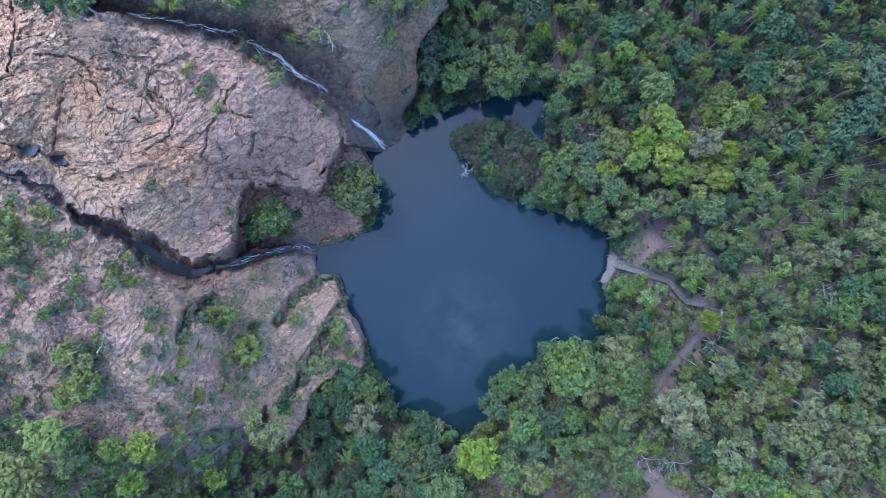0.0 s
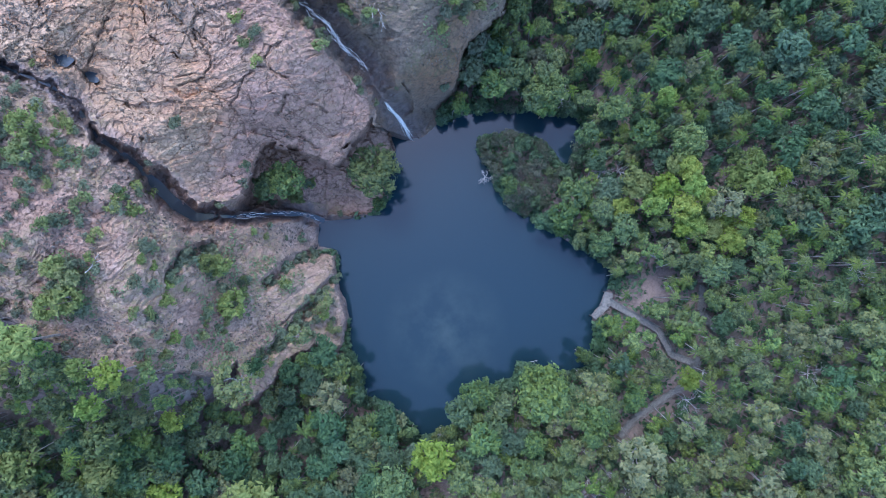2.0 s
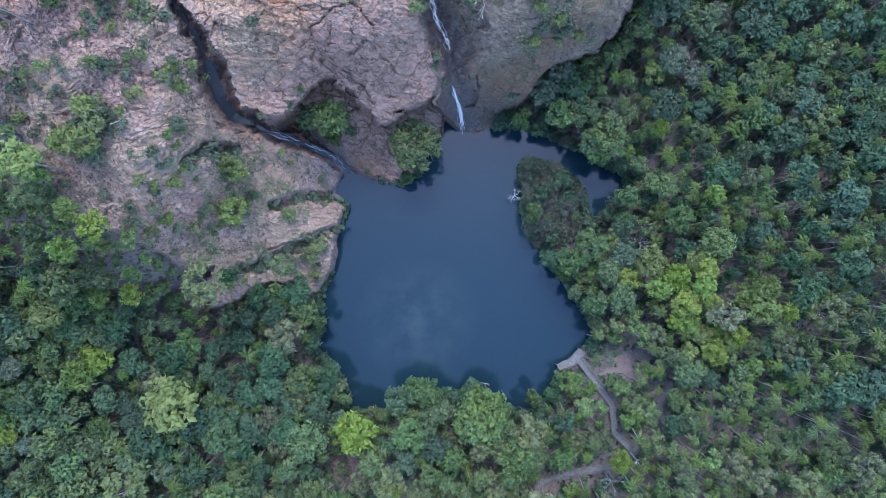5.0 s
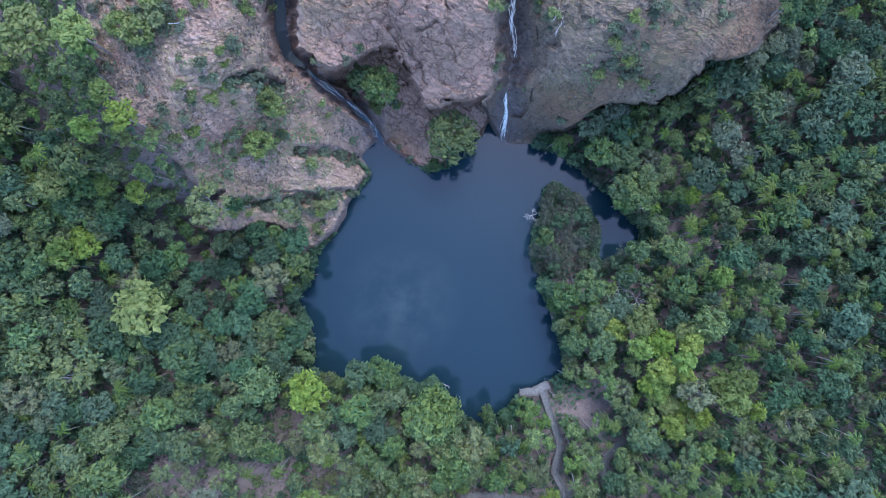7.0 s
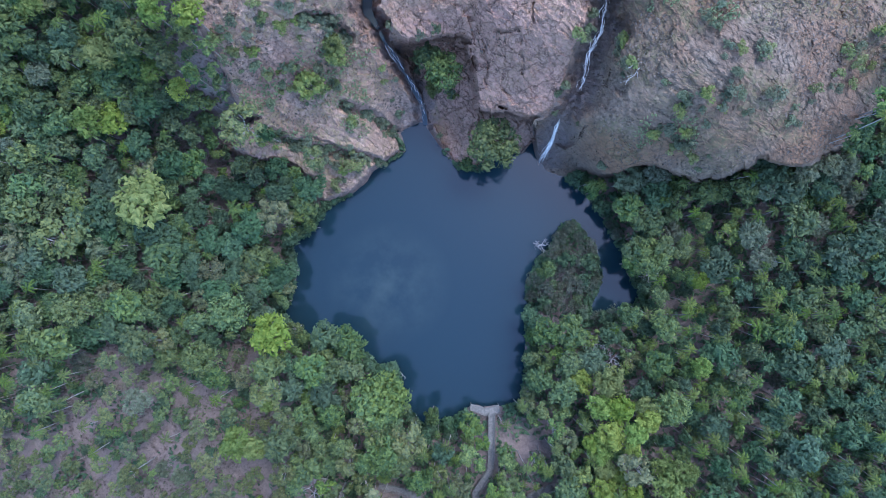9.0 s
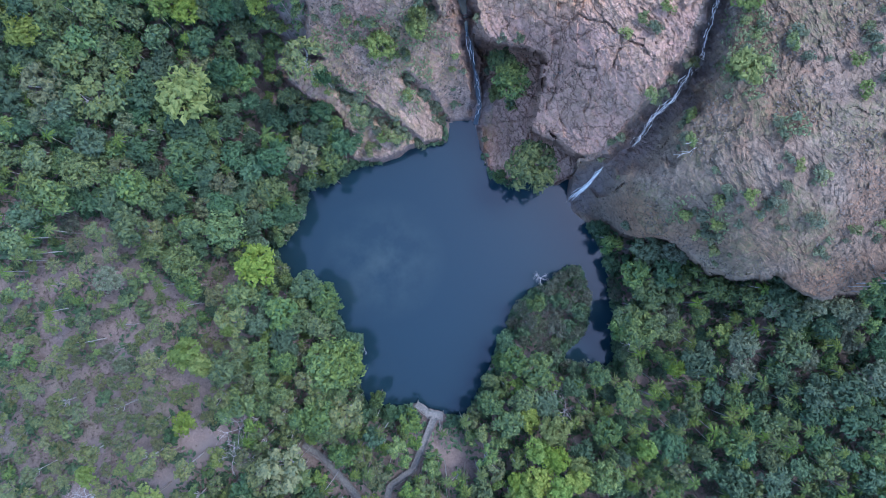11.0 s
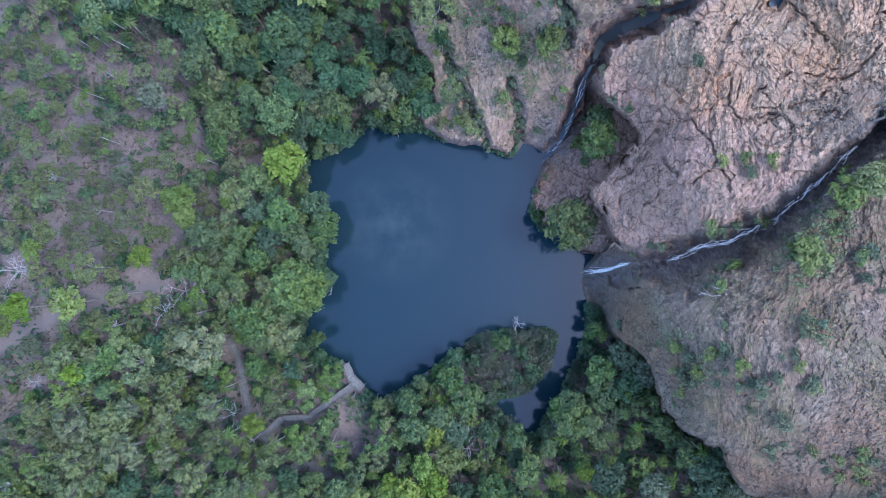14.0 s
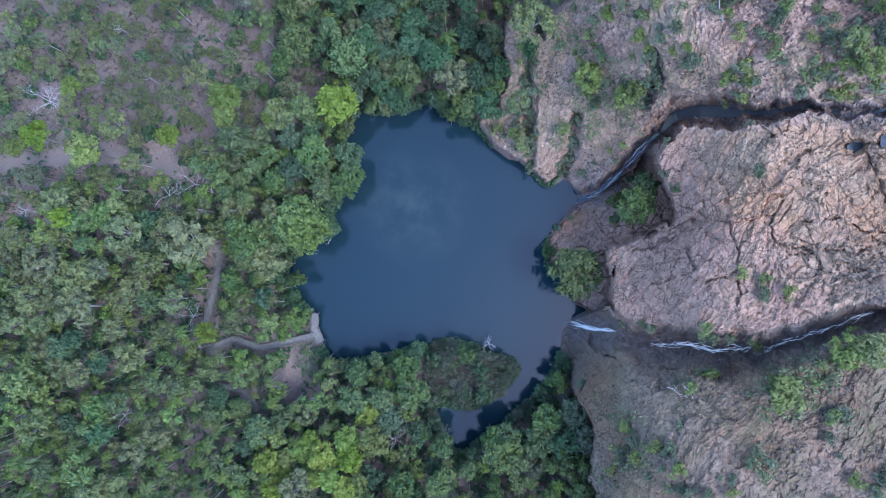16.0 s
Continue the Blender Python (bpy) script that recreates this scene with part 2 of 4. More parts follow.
OLIVE = [(61.4, 29.0, 4.7), (55.4, -37.3, 6.4), (40.6, -38.3, 3.9), (19.4, -53.3, 4.7), (75.8, -7.8, 3.9), (87.4, -36.3, 5.3), (94.9, -22.5, 3.9), (-33.4, -26.7, 3.3), (-46.6, -42.0, 5.0), (80.8, 44.0, 4.7), (89.5, -50.7, 5.0), (67.8, -46.8, 5.0), (65.3, -26.3, 3.9), (81.6, -19.4, 4.2)]
BARE = [(47.0, -49.4, 5.6), (54.2, -50.3, 4.2), (17.3, 45.6, 3.3), (30.3, 28.7, 2.8), (35.0, 31.0, 2.8), (76.1, 37.8, 2.8), (97.1, 20.0, 3.9), (2.8, 22.3, 1.9), (87.2, -4.6, 3.1), (91.7, 35.6, 1.9), (63.9, -20.8, 3.9), (69.0, -86.6, 5.6), (91.2, -7.7, 3.3)]
SHRUBS = [(-93.2, -25.5, 3.1), (-91.8, -31.1, 3.9), (-96.0, -33.9, 3.3), (-97.5, -24.1, 2.8), (-71.8, 66.3, 4.2), (-77.7, 69.7, 4.2), (-53.3, 68.3, 4.7), (-113.5, 9.3, 3.6), (-14.6, 64.3, 2.2), (-41.9, 6.8, 2.8), (-51.0, 4.7, 2.2), (-39.8, 10.3, 2.2), (-50.9, -22.5, 4.2), (-56.6, -14.2, 3.3), (-49.5, -17.0, 2.5), (-100.7, 4.7, 1.9), (-75.9, 18.8, 1.7), (-59.4, -14.2, 2.8), (-53.4, 54.0, 1.7), (-39.7, -14.2, 1.9), (-112.1, 2.6, 3.3), (-74.1, 63.3, 1.9), (-16.1, 55.8, 1.4)]
OLIVE_TREES = [(29.5, -91.2, 2.5), (44.2, -94.3, 3.1), (44.3, -79.6, 2.8), (62.4, -100.0, 2.5), (39.6, -54.8, 3.1), (35.1, -48.4, 2.4), (57.5, -61.9, 2.9), (32.8, -33.8, 2.6), (65.4, -62.4, 2.9), (37.2, -30.5, 3.1), (69.2, -42.7, 3.2), (69.3, -37.9, 2.2), (78.0, -42.6, 2.9), (97.0, -37.8, 2.6), (71.1, 26.7, 2.4), (85.8, 60.7, 2.5), (46.6, 59.6, 2.5), (1.0, 57.8, 2.8)]
MID_TREES = [(-62.0, -49.8, 2.1), (-65.7, -54.7, 2.4), (-47.1, -53.9, 2.8), (-40.1, -55.1, 3.5), (-59.0, -85.2, 3.6), (-49.0, -78.4, 3.2), (-49.7, -93.7, 2.6), (-17.1, -97.4, 2.5), (-10.4, -73.6, 2.5), (-2.1, -64.9, 3.1), (12.3, -64.2, 3.5), (26.9, -45.7, 2.6), (37.2, -39.4, 2.8), (42.2, -35.2, 2.4), (77.3, -49.4, 2.4), (48.9, -20.2, 1.5), (73.5, -14.6, 2.4), (43.8, 42.8, 1.3), (38.2, 38.0, 1.7), (41.3, 63.8, 2.5), (18.8, 51.6, 1.7)]
DARK_TREES = [(-81.2, -65.1, 3.1), (-42.7, -36.1, 1.9), (-80.7, -78.6, 3.3), (-80.0, -86.2, 3.3), (-32.5, -41.2, 2.4), (-48.6, -66.7, 3.5), (-27.7, -57.8, 3.1), (59.8, -29.7, 1.9), (44.8, -15.4, 2.5), (91.0, -30.3, 2.5), (78.2, 51.0, 1.8), (56.8, 37.9, 1.5), (65.8, 48.3, 2.4), (56.8, 42.1, 1.3), (44.5, 45.6, 1.9), (34.1, 58.3, 2.2), (30.7, 54.1, 1.4), (21.4, 64.0, 1.8), (20.2, 80.0, 3.1)]
BRIGHT_TREES = [(-79.8, -55.2, 2.8), (30.5, -84.9, 1.0), (22.7, -53.7, 1.7), (79.2, -58.1, 2.6), (56.0, 29.7, 2.4), (47.8, 35.1, 2.8)]
PALM_GROVE = [(-77.8, -71.2, 1.7), (-27.8, -50.5, 2.5), (-20.6, -104.6, 2.1), (-2.5, -102.2, 2.1), (-0.8, -114.4, 1.8), (2.1, -101.2, 1.9), (5.8, -114.0, 1.8), (10.2, -108.6, 1.8), (7.4, -72.8, 1.7), (13.3, -113.1, 1.8), (15.6, -99.8, 1.8), (12.8, -73.5, 1.8), (13.2, -71.2, 1.8), (21.5, -99.2, 1.8), (15.1, -65.4, 1.8), (17.3, -65.4, 2.1), (24.6, -81.2, 1.8), (49.4, -47.4, 1.9), (87.3, 6.7, 1.7), (75.1, 7.4, 1.9), (89.4, 9.4, 1.9), (71.0, 8.1, 1.8), (80.5, 10.1, 1.8), (90.8, 12.2, 1.7), (58.0, 8.8, 1.9), (52.5, 10.2, 1.8), (82.0, 17.0, 1.7), (88.1, 19.1, 1.7), (99.7, 23.2, 1.8), (77.2, 19.1, 1.8), (80.0, 21.2, 1.5), (80.0, 25.3, 1.8)]
PALM_SLOPE = [(86.2, 28.1, 2.4), (89.6, 29.4, 1.5), (85.5, 33.6, 1.9), (92.4, 38.0, 1.7), (95.8, 40.5, 1.7), (89.7, 40.5, 1.8), (98.6, 48.1, 1.7), (98.0, 52.0, 1.8), (90.5, 57.8, 1.7), (93.3, 60.6, 1.8), (67.8, 51.8, 1.7), (67.3, 62.2, 1.8), (61.8, 60.7, 1.7), (52.3, 52.1, 1.7), (56.3, 59.5, 1.8), (72.5, 78.8, 1.7), (60.1, 69.7, 1.7), (63.2, 75.9, 1.7), (45.2, 55.1, 1.4), (38.0, 47.7, 1.5), (67.4, 85.9, 1.8), (53.6, 77.2, 1.5), (33.4, 51.3, 1.5), (48.3, 88.7, 1.8), (34.8, 65.8, 2.1), (25.1, 52.0, 2.1), (36.6, 77.3, 2.2), (35.9, 82.5, 2.2), (34.1, 88.7, 1.8), (20.1, 67.2, 1.7), (14.7, 61.2, 1.7), (19.4, 97.3, 1.7)]
PALM_EDGE = [(10.5, 57.0, 1.7), (11.5, 79.7, 1.7), (8.5, 74.2, 1.8), (6.3, 59.1, 1.7), (5.6, 57.1, 1.5)]
LIME_TREES = [(-71.3, -48.7, 1.8), (29.3, -102.1, 1.7), (96.6, 46.0, 2.5)]
DRAB_TREES = [(-0.4, -94.7, 3.1), (18.1, 19.2, 1.7), (49.4, 67.2, 2.2)]
SAGE_TREES = [(-72.7, -86.7, 3.1), (-57.1, -99.1, 2.4), (12.5, -85.0, 3.5), (30.4, -82.7, 2.2), (33.3, -78.9, 2.4), (80.2, -70.9, 2.9)]
BARE += [(67.5, -86.5, 3.1), (88.1, -65.7, 1.9)]


rock_heights = Heights(SPOTS_TONGUE + SPOTS_SOUTH + SPOTS_NORTH)
shelf_heights = Heights(SPOTS_SHELF)


def floor_height(u, v):
    """Low ground: pool bed, banks, forest floor and the wooded slope beside the cliffs."""
    d = -inside(u, v, POOL) + fractal(u / 5, v / 5, 3, 2) * 1.6
    h = np.where(d > 0, 0.25 + np.minimum(d, 45) * 0.085, np.maximum(-4.0, 0.25 + d * 0.5))
    h = h + 24 * step(-u, 34, 115) * step(-v, 34, 62) + 3 * step(v, 60, 120)
    return h + fractal(u / 11, v / 11, 5, 3) * 1.1 * step(d, 1, 12)


def rock_parts(u, v):
    w = fractal(u / 6, v / 6, 21, 4) * 1.5 + facets(u / 3.8, v / 3.4, 25, 0.7, 0.5)
    south, spur, north = (inside(u, v, p) + w for p in (CLIFF_SOUTH, CLIFF_TONGUE, CLIFF_NORTH))
    shore = 0.6 - inside(u, v, POOL)
    south = np.maximum(south, np.minimum(7 - to_line(u, v, GORGE)[0], shore))       # the beds of both streams are rock too
    north = np.maximum(north, np.minimum(7 - to_line(u, v, FALL[:-1])[0], shore))
    return [spur, south, north]


def terrace(x, amount):
    """Broken ledges from a smooth field."""
    f = x - np.floor(x)
    return (np.floor(x) + step(f, 0.62, 0.98)) * amount


def bedding(u, v):
    """Plan figures turned along the bedding of the quartzite and bent with it."""
    a = radians(-24)
    x, y = u * math.cos(a) - v * math.sin(a), u * math.sin(a) + v * math.cos(a)
    return x + fractal(u / 15, v / 15, 31, 2) * 5.5, y + fractal(u / 15, v / 15, 41, 2) * 5.5


def rock_joints(u, v, massive):
    """Open joints between the blocks, 0 to 1: the long cracks and two sets of smaller ones."""
    x, y = bedding(u, v)
    x, y = x + fractal(u / 1.6, v / 1.6, 42, 2) * 0.7, y + fractal(u / 1.6, v / 1.6, 43, 2) * 0.7
    j = np.zeros(u.shape)
    for along, across, gap, seed in ((x, y, 3.8, 15), (y, x, 6.0, 16)):
        q = (across + fractal(along / (gap * 2), across / (gap * 2), seed, 3) * gap * 0.8) / gap
        d = np.abs(q - np.floor(q) - 0.5) * gap                       # distance to the nearest parting, in metres
        runs = fractal(along / (gap * 2.2) + np.floor(q) * 7.3, np.floor(q) * 3.1, seed + 40, 2)
        j = np.maximum(j, step(-d, -0.30, -0.06) * step(runs, 0.05, 0.3) * (0.15 + 0.3 * massive))
    wx, wy = u + fractal(u / 2, v / 2, 61, 3) * 1.0, v + fractal(u / 2, v / 2, 62, 3) * 1.0
    for crack in CRACKS:
        d, _ = to_line(wx, wy, crack)
        j = np.maximum(j, step(-d, -0.5, -0.1) * step(fractal(u / 3, v / 3, 63, 2), -0.4, -0.1))
    return j


def rock_relief(u, v, parts):
    """Ledges, joints and broken blocks of the quartzite."""
    x, y = bedding(u, v)
    massive = step(parts[0], 0, 6)                        # the spur is solid, the flanks are rubbly
    rub = 1 - 0.55 * massive
    north = step(parts[2], 0, 4)
    h = terrace(fractal(x / 13, y / 7.5, 14, 4) * 3.0, 0.14 + 0.12 * massive)
    h = h + facets(x / 8.0, y / 5.0, 11, 0.7 * massive + 0.2, 0.9)
    h = h + facets(x / 2.9, y / 1.9, 12, 0.22, 0.6)
    h = h + facets(x / 1.1, y / 0.95, 13, 0.16 + 0.10 * rub, 0.4)
    h = h + fractal(u / 18, v / 18, 51, 3) * 2.2 + fractal(u / 0.8, v / 0.8, 53, 2) * 0.14
    h = h * (1 - 0.3 * north) - 0.7 * rock_joints(u, v, massive)
    wx, wy = u + fractal(u / 2, v / 2, 61, 3) * 0.8, v + fractal(u / 2, v / 2, 62, 3) * 0.8
    for gully in GULLIES:
        d, _ = to_line(wx, wy, gully)
        h = h - 3.0 * step(-d, -2.2, -0.3)
    for x, y, r in ROCK_POOLS:
        h = h - 1.3 * step(-np.hypot((wx - x) * 0.85 + (wy - y) * 0.3, (wy - y) * 1.25), -r - 0.9, -r + 0.3)
    return h


def land(u, v):
    """Height, how far inside the rock, which cliff, and the distance to running water."""
    parts = rock_parts(u, v)
    sd = np.maximum(np.maximum(parts[0], parts[1]), parts[2])
    low = floor_height(u, v)
    r = rock_heights(u, v)
    climb = step(parts[1], -26, 0) * step(-u, 44, 58) + 0.3 * step(parts[2], -9, 0) * step(v, 44, 60)      # wooded slope up to the south rock; the north foot is raised to lighten its shaded gap
    low = low + np.maximum(0, np.clip(r, 0.4, 42) - 2.0 - low) * np.minimum(climb, 1)
    top = inside(u, v, SPUR_EDGE) + fractal(u / 3, v / 3, 22, 3) * 1.0 + facets(u / 3.6, v / 3.2, 24, 1.3, 0.8)      # the spur ends in a cliff over a low shelf
    fall = (1 - step(top, -0.3, 1.6)) * step(u, -60, -52) * step(-v, -31, -28) * (parts[0] > 0.5)
    r = r + (np.clip(shelf_heights(u, v), 0.5, 14) - r) * fall
    relief = rock_relief(u, v, parts)
    r = np.clip(r, 0.4, 50) + relief * step(r, -1.5, 3.0)
    wet = np.full(u.shape, 99.0)
    for line, bed, half, slope in ((GORGE, GORGE_BED, GORGE_HALF, 3.6), (FALL, FALL_BED, FALL_HALF, 2.6)):
        d, s = to_line(u, v, line)
        d = np.maximum(0, d + fractal(u / 4, v / 4, 71, 4) * 2.4)
        bank = np.where((line is FALL) & (inside(u, v, CLIFF_TONGUE) < 0), 0.5, 1.0)
        z = np.interp(s, range(len(bed)), bed)
        r = np.minimum(r, z + np.maximum(0, d - np.interp(s, range(len(half)), half)) * slope * bank + relief * 0.3 * step(z, 0, 6) + fractal(u / 1.5, v / 1.5, 72, 3) * 0.8)
        wet = np.minimum(wet, d)
    m = step(sd, -0.4, 1.1)
    h = low + (r - low) * m - 0.6 * (1 - m) * (sd > -4)
    return h, low, sd, np.argmax(np.array(parts), axis=0), wet


def place(u, v, h):
    """Slides a plan point along the camera's ray to height h, so it fits that view; metres."""
    k = 1 - h / EYE
    return u * k, v * k, h


plan_axis = np.arange(-152, 152.5, 1.0)
SU, SV = np.meshgrid(plan_axis, plan_axis)
SH, SL, SR, _, _ = (x.reshape(SU.shape) for x in land(SU.ravel(), SV.ravel()))
GROUND_GRID = np.where(SR > 0.6, SH, SL)


def spot(u, v):
    """Height of the ground at a place on the plan."""
    i, j = min(302.9, max(0.0, v + 152)), min(302.9, max(0.0, u + 152))
    a, b = int(i), int(j)
    p, q = i - a, j - b
    return float((GROUND_GRID[a, b] * (1 - q) + GROUND_GRID[a, b + 1] * q) * (1 - p) + (GROUND_GRID[a + 1, b] * (1 - q) + GROUND_GRID[a + 1, b + 1] * q) * p)


# ---------------------------------------------------------------- materials
def material(name, rough=0.8, spec=0.3):
    m = bpy.data.materials.new(name)
    m.use_nodes = True
    b = m.node_tree.nodes["Principled BSDF"]
    b.inputs["Roughness"].default_value = rough
    b.inputs["Specular IOR Level"].default_value = spec
    return m, m.node_tree, b


def node(nt, kind, **values):
    n = nt.nodes.new("ShaderNode" + kind)
    for key, value in values.items():
        n.inputs[key.replace("_", " ")].default_value = value
    return n


def noise_of(nt, scale, detail=4.0, rough=0.6, coord=None):
    n = node(nt, "TexNoise", Scale=scale, Detail=detail, Roughness=rough)
    nt.links.new((coord or node(nt, "NewGeometry")).outputs["Position"] if coord is None else coord, n.inputs["Vector"])
    return n.outputs["Fac"]


def ramp(nt, fac, *stops):
    n = nt.nodes.new("ShaderNodeValToRGB")
    while len(n.color_ramp.elements) < len(stops):
        n.color_ramp.elements.new(0.5)
    for e, (p, c) in zip(n.color_ramp.elements, stops):
        e.position, e.color = p, (*c, 1) if len(c) == 3 else (c[0], c[0], c[0], 1)
    nt.links.new(fac, n.inputs["Fac"])
    return n.outputs["Color"]


def mix(nt, fac, a, b, how="MIX"):
    n = nt.nodes.new("ShaderNodeMix")
    n.data_type, n.blend_type = "RGBA", how
    for k, v in ((0, fac), (6, a), (7, b)):
        if isinstance(v, (int, float)):
            n.inputs[k].default_value = v
        elif isinstance(v, tuple):
            n.inputs[k].default_value = (*v, 1)
        else:
            nt.links.new(v, n.inputs[k])
    return n.outputs[2]


def bump(nt, b, height, distance, strength=0.6):
    n = node(nt, "Bump", Strength=strength, Distance=distance)
    nt.links.new(height, n.inputs["Height"])
    nt.links.new(n.outputs["Normal"], b.inputs["Normal"])


def rock_material(name, pale, main, dark, rust, dry, joints):
    m, nt, b = material(name, 0.85, 0.25)
    big, mid, fine = noise_of(nt, 0.045, 3), noise_of(nt, 0.28, 6, 0.65), noise_of(nt, 1.5, 6, 0.7)
    c = mix(nt, ramp(nt, mid, (0.38, (0,)), (0.62, (1,))), main, pale)
    c = mix(nt, ramp(nt, big, (0.46, (0,)), (0.64, (0.8,))), c, rust)
    red = nt.nodes.new("ShaderNodeAttribute")
    red.attribute_name = "red"
    c = mix(nt, red.outputs["Fac"], c, (0.265, 0.155, 0.115))
    c = mix(nt, ramp(nt, fine, (0.38, (0.8,)), (0.54, (0,))), c, dark)
    c = mix(nt, ramp(nt, noise_of(nt, 3.1, 5, 0.7), (0.58, (0,)), (0.70, (0.6,))), c, tuple(min(0.6, 1.12 * x) for x in pale))
    scrub = nt.nodes.new("ShaderNodeAttribute")
    scrub.attribute_name = "scrub"
    tuft = mix(nt, 1.0, ramp(nt, noise_of(nt, 0.9, 6, 0.75), (0.42, (0,)), (0.60, (1,))), scrub.outputs["Color"], "MULTIPLY")
    c = mix(nt, tuft, c, dry)
    # colour darkened along the joints
    joint_tone = nt.nodes.new("ShaderNodeAttribute")
    joint_tone.attribute_name = "joint"
    c = mix(nt, joint_tone.outputs["Fac"], c, tuple(0.9 * x for x in dark))
    wet = nt.nodes.new("ShaderNodeAttribute")
    wet.attribute_name = "wet"
    c = mix(nt, wet.outputs["Fac"], c, (0.13, 0.10, 0.085))
    nt.links.new(c, b.inputs["Base Color"])
    gloss = node(nt, "MapRange", To_Min=0.88, To_Max=0.45)
    nt.links.new(wet.outputs["Fac"], gloss.inputs["Value"])
    nt.links.new(gloss.outputs[0], b.inputs["Roughness"])
    turn = node(nt, "Mapping")
    turn.inputs["Rotation"].default_value = (0, 0, radians(-24))
    turn.inputs["Scale"].default_value = (0.55, 0.75, 0.6)
    wob = node(nt, "TexNoise", Scale=0.4, Detail=8.0, Roughness=0.68)
    geo = node(nt, "NewGeometry")
    nt.links.new(geo.outputs["Position"], wob.inputs["Vector"])
    shift = nt.nodes.new("ShaderNodeVectorMath")
    shift.operation = "MULTIPLY_ADD"
    shift.inputs[1].default_value = (2.6, 2.6, 2.6)
    nt.links.new(wob.outputs["Color"], shift.inputs[0])
    nt.links.new(geo.outputs["Position"], shift.inputs[2])
    nt.links.new(shift.outputs[0], turn.inputs["Vector"])
    joint = node(nt, "TexVoronoi", Scale=1.0)
    joint.feature = "DISTANCE_TO_EDGE"
    nt.links.new(turn.outputs[0], joint.inputs["Vector"])
    line = ramp(nt, joint.outputs["Distance"], (0.0, (0.0,)), (0.07, (1.0,)))
    gap = mix(nt, ramp(nt, mid, (0.42, (0,)), (0.58, (1,))), (1.0, 1.0, 1.0), line)
    slab_turn = node(nt, "Mapping")
    slab_turn.inputs["Rotation"].default_value = (0, 0, radians(-20))
    slab_turn.inputs["Scale"].default_value = (0.16, 0.30, 0.2)
    nt.links.new(shift.outputs[0], slab_turn.inputs["Vector"])
    slab = node(nt, "TexVoronoi", Scale=1.0)
    slab.feature = "DISTANCE_TO_EDGE"
    nt.links.new(slab_turn.outputs[0], slab.inputs["Vector"])
    split = ramp(nt, slab.outputs["Distance"], (0.0, (0.15,)), (0.03, (1.0,)))
    split = mix(nt, ramp(nt, big, (0.40, (0.2,)), (0.56, (1,))), (1.0, 1.0, 1.0), split)
    tone = node(nt, "TexVoronoi", Scale=1.0)                  # blocks differ a little in colour
    nt.links.new(turn.outputs[0], tone.inputs["Vector"])
    shade = node(nt, "MapRange", To_Min=0.84, To_Max=1.12)
    nt.links.new(tone.outputs["Color"], shade.inputs["Value"])
    c = mix(nt, joints, c, gap, "MULTIPLY")
    c = mix(nt, 1.3 * joints, c, split, "MULTIPLY")
    c = mix(nt, 1.0, c, shade.outputs[0], "MULTIPLY")
    nt.links.new(c, b.inputs["Base Color"])
    both = mix(nt, 0.5, fine, mix(nt, 1.0, gap, split, "MULTIPLY"))
    bump(nt, b, both, 0.45, 0.75)
    return m


ROCK_PINK = rock_material("pink_quartzite", (0.413, 0.280, 0.166), (0.293, 0.177, 0.102), (0.158, 0.100, 0.060), (0.394, 0.200, 0.092), (0.182, 0.139, 0.057), 0.45)
ROCK_GREY = rock_material("grey_quartzite", (0.362, 0.245, 0.167), (0.240, 0.148, 0.098), (0.138, 0.090, 0.061), (0.254, 0.137, 0.084), (0.205, 0.151, 0.076), 0.22)
ROCK_RED = rock_material("red_quartzite", (0.200, 0.147, 0.096), (0.146, 0.099, 0.063), (0.089, 0.063, 0.041), (0.178, 0.094, 0.045), (0.100, 0.090, 0.038), 0.22)


def soil_material():
    m, nt, b = material("leaf_litter_soil", 0.95, 0.1)
    c = ramp(nt, noise_of(nt, 0.12, 6, 0.7), (0.35, (0.085, 0.068, 0.052)), (0.5, (0.145, 0.108, 0.086)), (0.68, (0.095, 0.092, 0.054)))
    c = mix(nt, ramp(nt, noise_of(nt, 1.6, 6, 0.8), (0.4, (0,)), (0.65, (0.7,))), c, (0.215, 0.165, 0.138))
    path = nt.nodes.new("ShaderNodeAttribute")
    path.attribute_name = "track"
    c = mix(nt, path.outputs["Fac"], c, (0.145, 0.118, 0.098))
    nt.links.new(c, b.inputs["Base Color"])
    bump(nt, b, noise_of(nt, 2.5, 6, 0.8), 0.4)
    return m


SOIL = soil_material()


def water_material(name, deep, shallow):
    m, nt, b = material(name, 0.06, 0.5)
    b.inputs["IOR"].default_value = 1.33
    geo, away = node(nt, "NewGeometry"), nt.nodes.new("ShaderNodeVectorMath")
    away.operation = "DISTANCE"
    away.inputs[1].default_value = (1.5, -17.0, 0.0)
    nt.links.new(geo.outputs["Position"], away.inputs[0])
    scaled = node(nt, "MapRange", From_Max=17.0)
    nt.links.new(away.outputs["Value"], scaled.inputs["Value"])
    bank = ramp(nt, scaled.outputs[0], (0.15, (1.0,)), (0.95, (0.0,)))
    c = mix(nt, mix(nt, 1.0, bank, ramp(nt, noise_of(nt, 0.11, 4, 0.6), (0.38, (0.1,)), (0.62, (1,))), "MULTIPLY"), deep, shallow)
    nt.links.new(c, b.inputs["Base Color"])
    bump(nt, b, noise_of(nt, 1.2, 4, 0.6), 0.03, 0.25)
    return m


WATER = water_material("pool_water", (0.0090, 0.0200, 0.0250), (0.024, 0.037, 0.036))
STREAM = water_material("stream_water", (0.04, 0.046, 0.048), (0.05, 0.054, 0.054))


